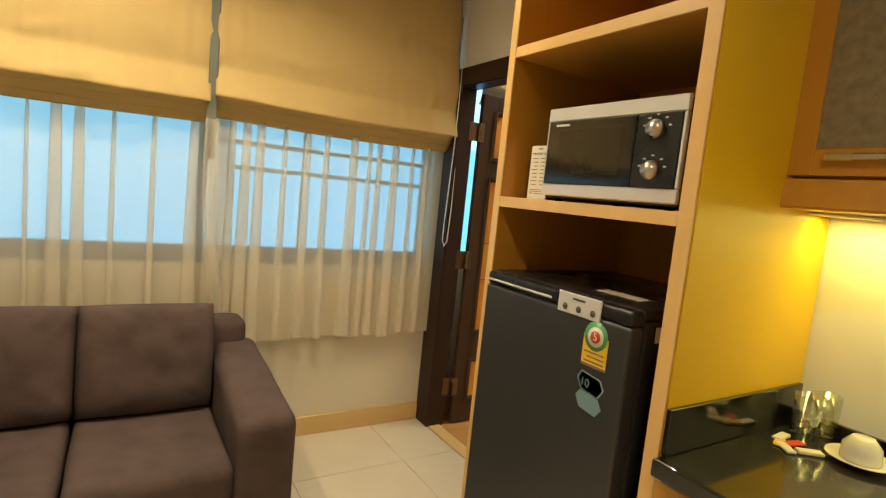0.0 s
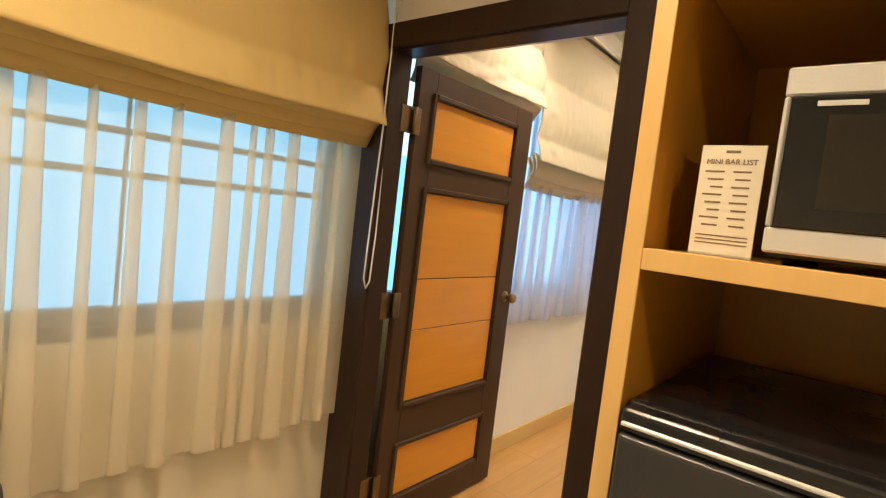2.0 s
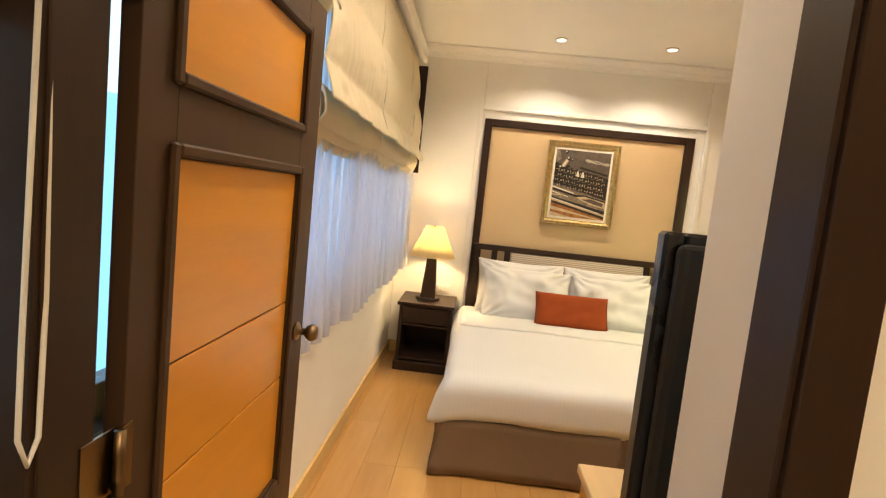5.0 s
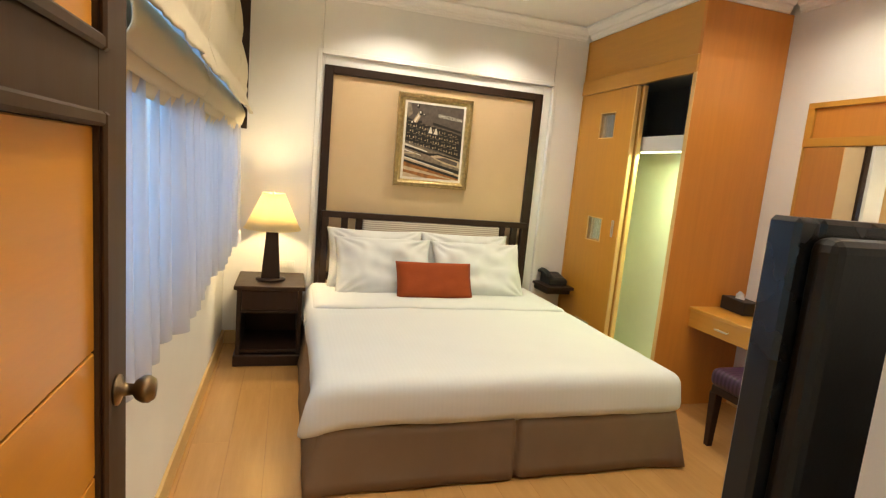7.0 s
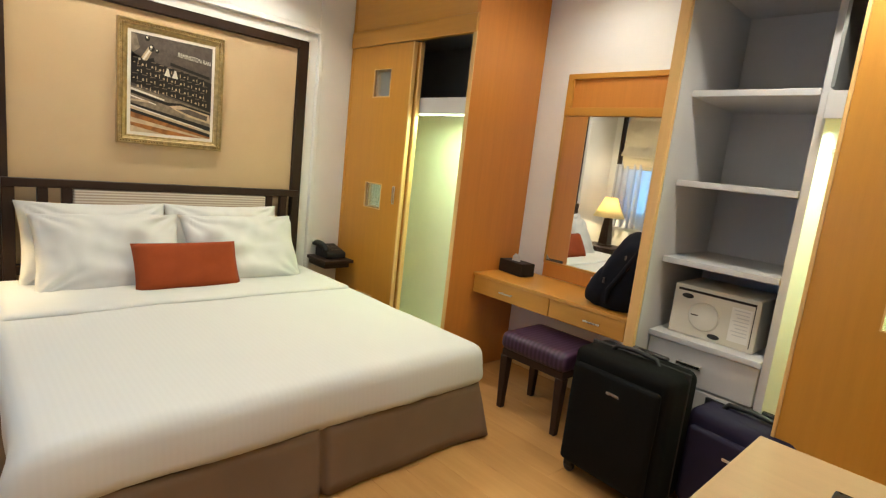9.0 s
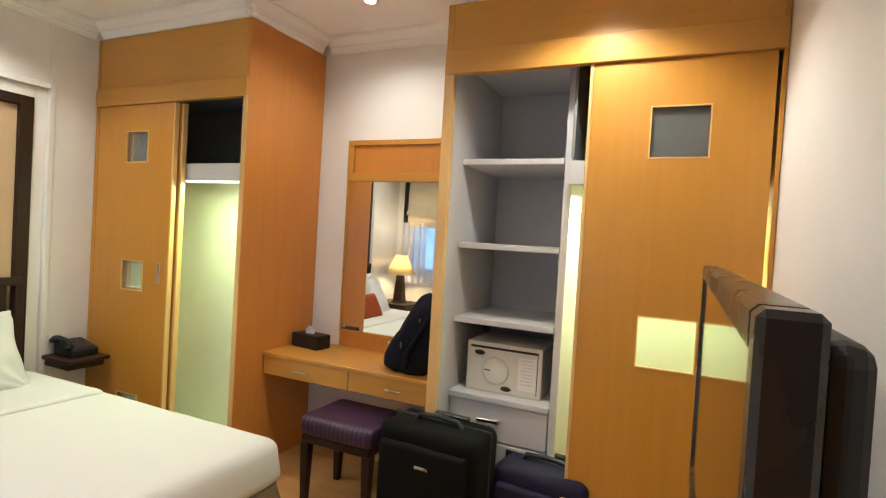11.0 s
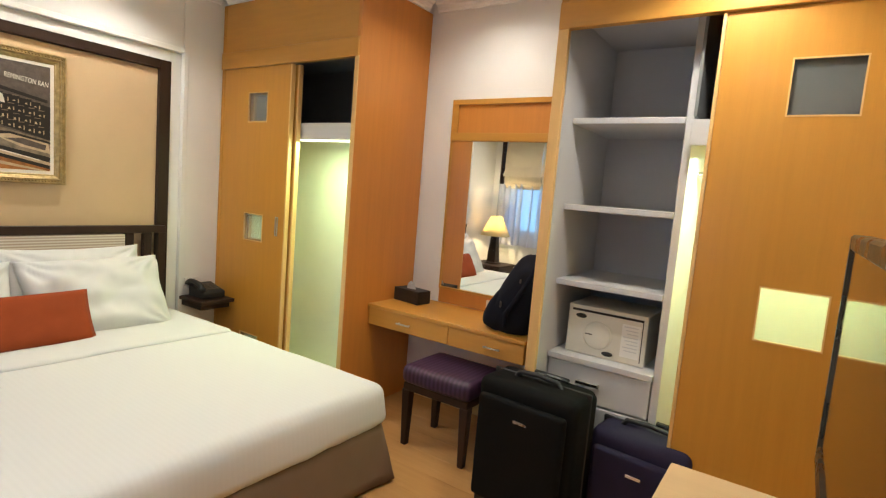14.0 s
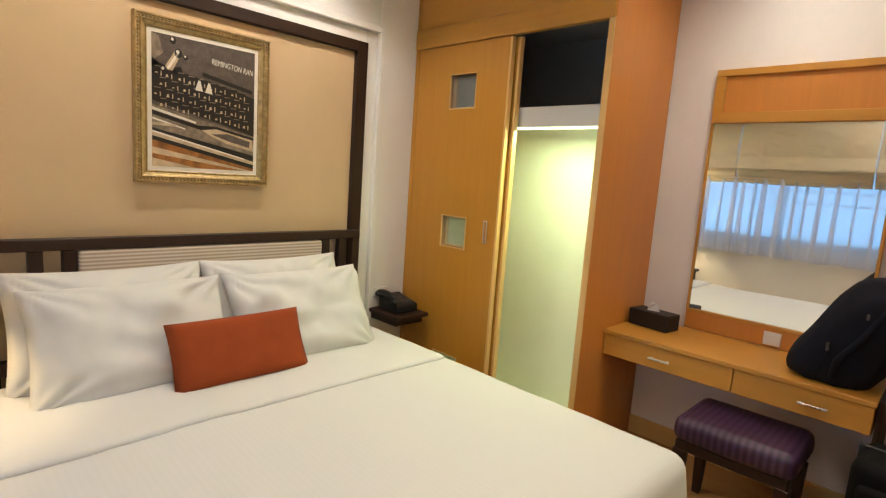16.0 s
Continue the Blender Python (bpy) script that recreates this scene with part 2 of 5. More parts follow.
def mirror_material():
    m, nt, b = nodes_of("silvered_mirror")
    b.inputs["Base Color"].default_value = (0.88, 0.89, 0.87, 1)
    b.inputs["Metallic"].default_value = 1.0
    b.inputs["Roughness"].default_value = 0.015
    return m


def glass_material(name, color=(1, 1, 1), rough=0.0):
    m, nt, b = nodes_of(name)
    b.inputs["Base Color"].default_value = (*color, 1)
    b.inputs["Transmission Weight"].default_value = 1.0
    b.inputs["Roughness"].default_value = rough
    b.inputs["IOR"].default_value = 1.45
    return m




def thin_glass(name, gloss):
    m, nt, b = nodes_of(name)
    b.inputs["Roughness"].default_value = 0.02
    b.inputs["Base Color"].default_value = (0.9, 0.92, 0.9, 1)
    tr = nt.nodes.new("ShaderNodeBsdfTransparent")
    tr.inputs[0].default_value = (0.95, 0.97, 0.96, 1)
    gl = nt.nodes.new("ShaderNodeBsdfGlossy")
    gl.inputs["Roughness"].default_value = 0.03
    mx = nt.nodes.new("ShaderNodeMixShader")
    mx.inputs[0].default_value = gloss
    link(nt, tr.outputs[0], mx.inputs[1])
    link(nt, gl.outputs[0], mx.inputs[2])
    link(nt, mx.outputs[0], nt.nodes["Material Output"].inputs[0])
    return m


THIN = thin_glass("thin_clear_glass", 0.26)
PANE = thin_glass("window_glass", 0.04)
MIRROR = mirror_material()
REEDED = glass_material("reeded_glass", (0.80, 0.83, 0.80), 0.2)
REEDED.node_tree.nodes["Principled BSDF"].inputs["Transmission Weight"].default_value = 0.93
MESHGLASS = surface("bronze_textured_glass", (0.24, 0.20, 0.13), 0.22, 0.0, 0.25, 40, 300, 0.5)

# ---- building helpers ----


def put(name, bm, mat, parent=None, smooth=False):
    mesh = bpy.data.meshes.new(name)
    bm.to_mesh(mesh)
    bm.free()
    for m in (mat if isinstance(mat, (list, tuple)) else [mat]):
        mesh.materials.append(m)
    if smooth:
        for p in mesh.polygons:
            p.use_smooth = True
    ob = new(name, mesh)
    if parent is not None:
        ob.parent = parent
        at = Vector(parent["base"]) if "base" in parent else Vector()
        ob.matrix_parent_inverse = Matrix.Translation(-at)
    return ob


def thing(name, base, label, category, group="", kind=""):
    e = new(name)
    e.empty_display_size = 0.05
    e.location = base
    e["base"] = tuple(base)
    return tagged(e, label, category, group, kind)


def add_box(bm, lo, hi, bevel=0.0, seg=1, turn=None):
    c = [(a + b) / 2 for a, b in zip(lo, hi)]
    d = [max(abs(b - a), 1e-4) for a, b in zip(lo, hi)]
    m = Matrix.Translation(c) @ (turn or Matrix()) @ Matrix.Diagonal((*d, 1))
    r = bmesh.ops.create_cube(bm, size=1, matrix=m)
    if bevel:
        edges = {e for v in r["verts"] for e in v.link_edges}
        bmesh.ops.bevel(bm, geom=list(edges), offset=min(bevel, min(d) * 0.45), segments=seg, affect="EDGES", profile=0.5)


def box(name, lo, hi, mat, parent=None, bevel=0.003, seg=1, turn=None, smooth=False):
    bm = bmesh.new()
    add_box(bm, lo, hi, bevel, seg, turn)
    return put(name, bm, mat, parent, smooth)


def boxes(name, pairs, mat, parent=None, bevel=0.002):
    bm = bmesh.new()
    for lo, hi in pairs:
        add_box(bm, lo, hi, bevel)
    return put(name, bm, mat, parent)


def setting(name, pairs, mat, label, bevel=0.0):
    ob = boxes(name, pairs, mat, None, bevel)
    return tagged(ob, label, name.split("_")[0], kind="structure")


def lathe(bm, profile, centre, steps=24, m=None):
    """A body turned about the z axis from (radius, height) pairs."""
    rings = []
    for r, z in profile:
        ring = [bm.verts.new(Vector((r * math.cos(2 * math.pi * k / steps), r * math.sin(2 * math.pi * k / steps), z))) for k in range(steps)]
        rings.append(ring)
    for a, b in zip(rings, rings[1:]):
        for k in range(steps):
            bm.faces.new((a[k], a[(k + 1) % steps], b[(k + 1) % steps], b[k]))
    for ring, flip in ((rings[0], True), (rings[-1], False)):
        bm.faces.new(ring[::-1] if flip else ring)
    mm = Matrix.Translation(centre) @ (m or Matrix())
    for ring in rings:
        for v in ring:
            v.co = mm @ v.co


def turned(name, profile, centre, mat, parent=None, steps=24, m=None):
    bm = bmesh.new()
    lathe(bm, profile, centre, steps, m)
    return put(name, bm, mat, parent, True)


def tube(name, points, r, mat, parent=None, cyclic=False):
    cu = bpy.data.curves.new(name, "CURVE")
    cu.dimensions, cu.bevel_depth, cu.bevel_resolution = "3D", r, 3
    sp = cu.splines.new("POLY")
    sp.points.add(len(points) - 1)
    for p, q in zip(sp.points, points):
        p.co = (*q, 1)
    sp.use_cyclic_u = cyclic
    ob = new(name, cu)
    cu.materials.append(mat)
    if parent is not None:
        ob.parent = parent
        ob.matrix_parent_inverse = Matrix.Translation(-Vector(parent["base"]))
    return ob


def soft_body(name, size, mat, m, parent=None, cuts=14, puff=0.35, crease=0.01, seed=0, edge=0.02, corner=0.0):
    """A stuffed body: thick in the middle, thin at a seam round its edge, with shallow creases."""
    sx, sy, sz = size
    bm = bmesh.new()
    rows = {}
    for side in (1, -1):
        for i in range(cuts + 1):
            for j in range(cuts + 1):
                u, v = 2 * i / cuts - 1, 2 * j / cuts - 1
                rim = abs(u) == 1 or abs(v) == 1
                if rim and side == -1:
                    rows[(side, i, j)] = rows[(1, i, j)]
                    continue
                t = (max(0, 1 - abs(u) ** 3.2) * max(0, 1 - abs(v) ** 3.2)) ** puff
                n = noise.noise(Vector((u * 2.2 + seed, v * 2.2, side * 3 + seed)))
                n2 = noise.noise(Vector((u * 6 + seed, v * 3.0, side * 5 + seed)))
                z = side * (sz / 2 * t + (n * crease + n2 * crease * 0.18) * t)
                px = 1 - corner * (1 - v * v) * abs(u)
                py = 1 - corner * (1 - u * u) * abs(v)
                ray = math.atan2(1.02 - abs(v), 1.02 - abs(u))
                fan = math.sin(ray * 13 + seed + 2 * noise.noise(Vector((u * 2, v * 2, seed)))) * max(0, abs(u) + abs(v) - 0.75) * t
                rows[(side, i, j)] = bm.verts.new((u * sx / 2 * px, v * sy / 2 * py, z + side * fan * crease * 0.55))
    for side in (1, -1):
        for i in range(cuts):
            for j in range(cuts):
                q = [rows[(side, i, j)], rows[(side, i + 1, j)], rows[(side, i + 1, j + 1)], rows[(side, i, j + 1)]]
                if side == -1:
                    q.reverse()
                bm.faces.new(q)
    for v in bm.verts:
        v.co = m @ v.co
    return put(name, bm, mat, parent, True)


def padded(name, lo, hi, mat, parent=None, bevel=0.04, wob=0.008, seed=0, cuts=6):
    """An upholstered block: rounded edges and slightly uneven faces."""
    bm = bmesh.new()
    add_box(bm, lo, hi, bevel, 4)
    big = [e for e in bm.edges if e.calc_length() > 0.12]
    bmesh.ops.subdivide_edges(bm, edges=big, cuts=cuts, use_grid_fill=True)
    c = Vector([(a + b) / 2 for a, b in zip(lo, hi)])
    for v in bm.verts:
        n = noise.noise(v.co * 4 + Vector((seed, seed, seed)))
        v.co += (v.co - c).normalized() * n * wob
    return put(name, bm, mat, parent, True)


def sheet(name, x0, x1, z0, z1, fy, fz0, mat, parent=None, nx=160, nz=24, thick=0.0, fx=None):
    """A hanging cloth: fy(x, s) is its depth in y at x, s from 0 (top) to 1 (bottom); fz0(x) the height of its hem."""
    bm = bmesh.new()
    g = []
    for j in range(nz + 1):
        s = j / nz
        row = []
        for i in range(nx + 1):
            x = x0 + (x1 - x0) * i / nx
            zb = fz0(x)
            row.append(bm.verts.new((x + (fx(x, s) if fx else 0), fy(x, s), z1 + (zb - z1) * s)))
        g.append(row)
    for j in range(nz):
        for i in range(nx):
            bm.faces.new((g[j][i], g[j + 1][i], g[j + 1][i + 1], g[j][i + 1]))
    ob = put(name, bm, mat, parent, True)
    if thick:
        mod = ob.modifiers.new("thick", "SOLIDIFY")
        mod.thickness = thick
    return ob


def flat_text(name, body, size, m, mat, parent):
    cu = bpy.data.curves.new(name, "FONT")
    cu.body, cu.size, cu.extrude = body, size, 0.0004
    cu.align_x, cu.align_y = "CENTER", "CENTER"
    cu.materials.append(mat)
    ob = new(name, cu)
    ob.parent = parent
    ob.matrix_parent_inverse = Matrix.Translation(-Vector(parent["base"]))
    ob.matrix_basis = m
    return ob


# frames that face -x (living side), +x and -y
def facing(x, y, z, normal):
    turn = {"-x": (90, 0, -90), "+x": (90, 0, 90), "-y": (90, 0, 0), "+y": (90, 0, 180)}[normal]
    return pose(x, y, z, *turn)


# ---- the large structure ----
PX0, PX1, PIER = 1.27, 1.42, 1.535      # the wall between the rooms
WY = 2.47                  # inside of the window wall
HX = 5.60                  # inside of the headboard wall
BY = -1.26                 # inside of the mirror wall
LX, LY = -2.4, -1.9        # far sides of the living room
CZ, CZL, SOF = 2.90, 2.75, 2.68
DY0, DY1, DZ = 1.38, 2.31, 2.08
SILL, HEAD = 1.07, 2.45

setting("floor_living", [((LX, LY, -0.12), (PX0 + 0.05, WY, -0.006))], GROUT, "grout bed under cream floor tiles")
setting("floor_bedroom", [((PX0 + 0.05, BY, -0.12), (HX + 0.06, WY, -0.008))], JOINT, "dark bed under honey laminate planks")
setting("ceiling_living", [((LX, LY, CZL), (PX0, WY, CZL + 0.1))], CEIL, "plain cream painted ceiling of the sitting room")
setting("ceiling_bedroom", [((PX0 + 0.1, BY, CZ), (HX + 0.1, WY, CZ + 0.1)), ((PX1, BY, SOF), (2.84, WY - 0.001, CZ - 0.002))], CEIL, "white ceiling with a lower part near the door")
# window wall: solid below, above and between the openings
WOUT = WY + 0.16
setting("wall_north_living", [((LX, WY, -0.1), (PX0, WOUT, SILL - 0.08)), ((LX, WY, HEAD), (PX0, WOUT, 3.0)), ((LX, WY, SILL - 0.08), (-1.75, WOUT, HEAD)), ((1.20, WY, SILL - 0.08), (PX0, WOUT, HEAD))], WALL_LIVING, "cream painted wall under the sitting room windows")
setting("wall_north_bedroom", [((PX0, WY, -0.1), (HX + 0.2, WOUT, SILL - 0.08)), ((PX0, WY, HEAD), (HX + 0.2, WOUT, 3.0)), ((PX0, WY, SILL - 0.08), (1.40, WOUT, HEAD)), ((5.30, WY, SILL - 0.08), (HX + 0.2, WOUT, HEAD))], WALL, "off-white painted wall under the bedroom windows")
setting("wall_partition", [((PX0, LY, -0.1), (PX1, DY0, 3.0)), ((PX1, 1.22, -0.1), (PIER, DY0, 3.0)), ((PX0, DY0, DZ + 0.02), (PX1, DY1, 3.0)), ((PX0, DY1, DZ + 0.02), (PX0 + 0.08, WY, 3.0))], WALL, "painted wall with a doorway between the rooms")
setting("wall_west", [((LX - 0.1, LY, -0.1), (LX, WOUT, 3.0))], WALL_LIVING, "plain cream painted wall")
setting("wall_south_living", [((LX, LY - 0.1, -0.1), (PX0, LY, 3.0))], WALL_LIVING, "plain cream painted wall")
setting("wall_south_bedroom", [((PX1, BY - 0.1, -0.1), (HX + 0.2, BY, 3.0))], WALL, "off-white painted wall behind the mirror")
NY0, NY1, NZ = -0.235, 1.79, 2.37
setting("wall_east", [((HX, BY, -0.1), (HX + 0.14, NY0, 3.0)), ((HX, NY0, NZ), (HX + 0.14, NY1, 3.0)), ((HX, NY1, -0.1), (HX + 0.14, WY, 3.0)), ((HX + 0.06, NY0, -0.1), (HX + 0.14, NY1, NZ))], WALL, "off-white wall with a recess behind the bed", 0.006)
setting("trim_niche", [((HX - 0.012, NY0 - 0.035, 0.1), (HX, NY0, NZ + 0.035)), ((HX - 0.012, NY1, 0.1), (HX, NY1 + 0.035, NZ + 0.035)), ((HX - 0.012, NY0, NZ), (HX, NY1, NZ + 0.035)), ((HX + 0.022, NY0 + 0.001, 0.02), (HX + 0.059, -0.153, NZ - 0.001)), ((HX + 0.022, 1.763, 0.02), (HX + 0.059, NY1 - 0.001, NZ - 0.001)), ((HX + 0.022, -0.153, 2.294), (HX + 0.059, 1.763, NZ - 0.001))], WALL, "white raised edge round the bed recess", 0.003)
# skirting boards
setting("baseboard_living", [((LX, WY - 0.018, 0), (1.255, WY, 0.11))], SKIRT_W, "honey wood skirting along the window wall", 0.003)
setting("baseboard_bedroom", [((PX0 + 0.11, WY - 0.018, 0), (HX, WY, 0.11)), ((HX - 0.018, 1.80, 0), (HX, WY - 0.02, 0.11)), ((HX - 0.018, -0.54, 0), (HX, -0.24, 0.11)), ((2.84, BY, 0), (4.16, BY + 0.018, 0.11))], SKIRT_W, "honey wood skirting round the bedroom", 0.003)
setting("trim_threshold", [((PX0 - 0.02, DY0, 0), (PX0 + 0.06, DY1, 0.008))], SKIRT_W, "wooden threshold strip in the doorway", 0.002)


def crown(name, runs, z, label):
    prof = [(0, 0), (0.095, 0), (0.095, -0.014), (0.075, -0.02), (0.055, -0.036), (0.046, -0.056), (0.030, -0.062), (0.026, -0.082), (0.016, -0.088), (0.014, -0.104), (0, -0.104)]
    bm = bmesh.new()
    for (ax, ay), (bx, by), (nx, ny) in runs:
        ends = []
        for px, py in ((ax, ay), (bx, by)):
            ends.append([bm.verts.new((px + nx * d, py + ny * d, z + h - 0.001)) for d, h in prof])
        n = len(prof)
        for k in range(n):
            bm.faces.new((ends[0][k], ends[0][(k + 1) % n], ends[1][(k + 1) % n], ends[1][k]))
        bm.faces.new(ends[0][::-1])
        bm.faces.new(ends[1])
    bmesh.ops.recalc_face_normals(bm, faces=bm.faces)
    return tagged(put(name, bm, CEIL), label, "cornice", kind="structure")


AF, AX = -0.54, 4.16       # wardrobe by the bed: its front and its side
crown("trim_cornice", [((HX, WY - 0.1), (HX, AF + 0.03), (-1, 0)), ((2.84, WY), (HX, WY), (0, -1)), ((AX - 0.06, AF), (HX - 0.06, AF), (0, 1)), ((AX, BY + 0.06), (AX, AF + 0.06), (-1, 0)), ((2.84, BY), (AX - 0.05, BY), (0, 1))], CZ, "white moulded plaster cornice under the ceiling")

# ---- windows ----


def window(name, x0, x1, bars, label):
    top = thing(name, (x0, WY, SILL), label, "window", kind="structure")
    y0, y1 = WY + 0.05, WY + 0.10
    n = 2 if bars[0] == 0 else 4
    cuts = [x0, -0.09, x1] if n == 2 else [x0 + (x1 - x0) * k / n for k in range(n + 1)]
    boxes("frame", [((x0, y0, SILL - 0.08), (x1, y1, SILL)), ((x0, y0, HEAD - 0.05), (x1, y1, HEAD))] + [((cuts[k] - 0.022, y0, SILL), (cuts[k] + 0.022, y1, HEAD - 0.05)) for k in range(1, n)] + [((x0, y0, SILL), (x0 + 0.03, y1, HEAD - 0.05)), ((x1 - 0.03, y0, SILL), (x1, y1, HEAD - 0.05))], FRAMEW, top)
    box("sill", (x0, WY + 0.002, SILL - 0.10), (x1, WY + 0.05, SILL - 0.075), FRAMEW, top)
    for k in range(n):
        p = box("pane", (cuts[k] + 0.024, y0 + 0.02, SILL + 0.002), (cuts[k + 1] - 0.024, y0 + 0.026, HEAD - 0.052), PANE, top, 0)
        p.visible_shadow = False
    if bars:
        boxes("grille", [((bars[0], y1 + 0.01, z), (bars[1], y1 + 0.025, z + 0.022)) for z in (1.47, 1.60, 2.0, 2.15)] + [((x, y1 + 0.012, SILL), (x + 0.012, y1 + 0.024, HEAD)) for x in (bars[0], bars[0] + 0.36 * (bars[1] - bars[0]))], FRAMEW, top)
    return top


window("window_1", -1.75, 1.20, (0.0, 1.18), "dark-framed window with a bar grille and blue daylight")
window("window_2", 1.40, 5.30, (3.3, 5.2), "dark-framed bedroom window in blue daylight")
tagged(box("backdrop", (-3.2, 3.55, -0.3), (7.0, 3.6, 1.86), OUTSIDE, None, 0), "neighbouring wall outside the windows, its hazy blue daylight given as glow", "backdrop", kind="structure")
tagged(box("backdrop_upper", (-3.2, 3.60, 1.86), (7.0, 3.65, 4.2), OUTSIDE_TOP, None, 0), "pale daylight above the neighbouring wall", "backdrop", kind="structure")

# ---- door between the rooms ----
door = thing("door_1", (1.30, DY1, 0), "open dark brown door with amber veneer panels", "door", kind="structure")
fx0, fx1 = PX0 - 0.02, PX0 + 0.085
boxes("frame", [((fx0, DY0 - 0.055, 0), (fx1, DY0 + 0.004, DZ + 0.10)), ((fx0, DY0 + 0.004, DZ), (fx1, DY1, DZ + 0.10)), ((fx0, DY1, 0), (fx1, DY1 + 0.145, DZ + 0.10)), ((fx0 - 0.012, DY0 - 0.08, 0), (fx0 + 0.002, DY0 - 0.004, DZ + 0.105)), ((fx0 - 0.012, DY1 + 0.004, 0), (fx0 + 0.002, DY1 + 0.15, DZ + 0.105)), ((fx0 - 0.012, DY0 - 0.004, DZ + 0.008), (fx0 + 0.002, DY1 + 0.004, DZ + 0.105))], DARK, door)
LF0, LF1, LH = 1.408, 2.310, 2.07
LY0, LY1 = 2.300, 2.335
PANELS = [(1.70, 1.955), (0.61, 1.555), (0.17, 0.405)]
px0, px1 = 1.515, 2.155
rails = []
zs = [0.012] + [z for a, b in reversed(PANELS) for z in (a, b)] + [LH]
for a, b in zip(zs[0::2], zs[1::2]):
    rails.append(((px0, LY0, a), (px1, LY1, b)))
rails += [((LF0, LY0, 0.012), (px0, LY1, LH)), ((px1, LY0, 0.012), (LF1, LY1, LH))]
boxes("leaf", rails, LEAFDARK, door, 0.0015)
for a, b in PANELS:
    cuts = [a, b] if b - a < 0.5 else [0.61, 0.937, 1.17, 1.555]
    for c, d in zip(cuts, cuts[1:]):
        box("panel", (px0 + 0.002, LY0 + 0.008, c + 0.002), (px1 - 0.002, LY1 - 0.008, d - 0.002), INSET, door, 0.002)
    boxes("bead", [((px0 - 0.024, LY0 - 0.012, a - 0.024), (px0, LY0, b + 0.024)), ((px1, LY0 - 0.012, a - 0.024), (px1 + 0.024, LY0, b + 0.024)), ((px0, LY0 - 0.012, a - 0.024), (px1, LY0, a)), ((px0, LY0 - 0.012, b), (px1, LY0, b + 0.024))], LEAFDARK, door, 0.005)
    box("panel_core", (px0, LY0 + 0.013, a), (px1, LY1 - 0.013, b), DARK, door, 0)
for side, s in ((LY0, -1), (LY1, 1)):
    turned("knob", [(0.030, 0), (0.030, 0.006), (0.013, 0.012), (0.011, 0.03), (0.020, 0.036), (0.027, 0.048), (0.027, 0.058), (0.020, 0.068), (0.004, 0.071)], (2.245, side, 1.06), BRASS, door, 20, Matrix.Rotation(radians(90 * (1 if s < 0 else -1)), 4, "X"))
for z in (0.25, 1.06, 1.84):
    turned("hinge", [(0.009, 0), (0.009, 0.11)], (1.392, LY0 - 0.006, z - 0.055), BRASS, door, 12)
    boxes("hinge_plate", [((fx1 - 0.03, DY1 - 0.003, z - 0.055), (1.40, DY1 + 0.001, z + 0.055)), ((1.398, LY0 - 0.003, z - 0.055), (1.43, LY0 + 0.0005, z + 0.055))], BRASS, door, 0.0005)

# ---- blinds and curtains ----


def roman_blind(x0, x1, top, mid, bottom, y, mat, label, seed):
    ob = thing("roman_blind", ((x0 + x1) / 2, y, bottom), label, "blind", "blinds over the windows")

    def upper(x, s):
        w = (x - x0) / (x1 - x0)
        part = (s * 2.4) % 1.0
        belly = 0.034 * math.sin(math.pi * part) * (0.4 + 0.6 * s)
        n = 0.012 * noise.noise(Vector((x * 2.2 + seed, s * 2, seed))) * s
        crease = 0.03 * max(0, noise.noise(Vector((x * 5 - s * 4 + seed, s * 9 + x * 5, 2))) - 0.12) * s
        pucker = 0.006 * noise.noise(Vector((x * 26 + seed, s * 3, 5))) * s
        curl = 0.012 * (math.exp(-w / 0.03) + math.exp(-(1 - w) / 0.03))
        return y + 0.035 - 0.085 * s - belly - n - crease + pucker + curl

    sheet("upper_cloth", x0, x1, mid, top, upper, lambda x: mid - 0.012 * math.sin((x - x0) / (x1 - x0) * math.pi), mat, ob, 90, 60, 0.004)

    def fold(k):
        def f(x, s):
            a = math.pi * s
            return y - 0.012 + 0.022 * k - 0.026 * math.sin(a) + noise.noise(Vector((x * 4 + seed + k, s * 2, 0))) * 0.008
        return f

    for k in range(3):
        zt = mid + 0.05 - 0.012 * k
        zb = bottom + 0.035 * (2 - k)
        sheet("folded_cloth", x0 + 0.004, x1 - 0.004, zb, zt, fold(k), lambda x, zb=zb: zb - 0.010 * math.sin((x - x0) / (x1 - x0) * math.pi), mat, ob, 40, 14, 0.004)
    box("head_rail", (x0, y + 0.03, top - 0.03), (x1, WY - 0.003, top + 0.03), mat, ob)
    return ob


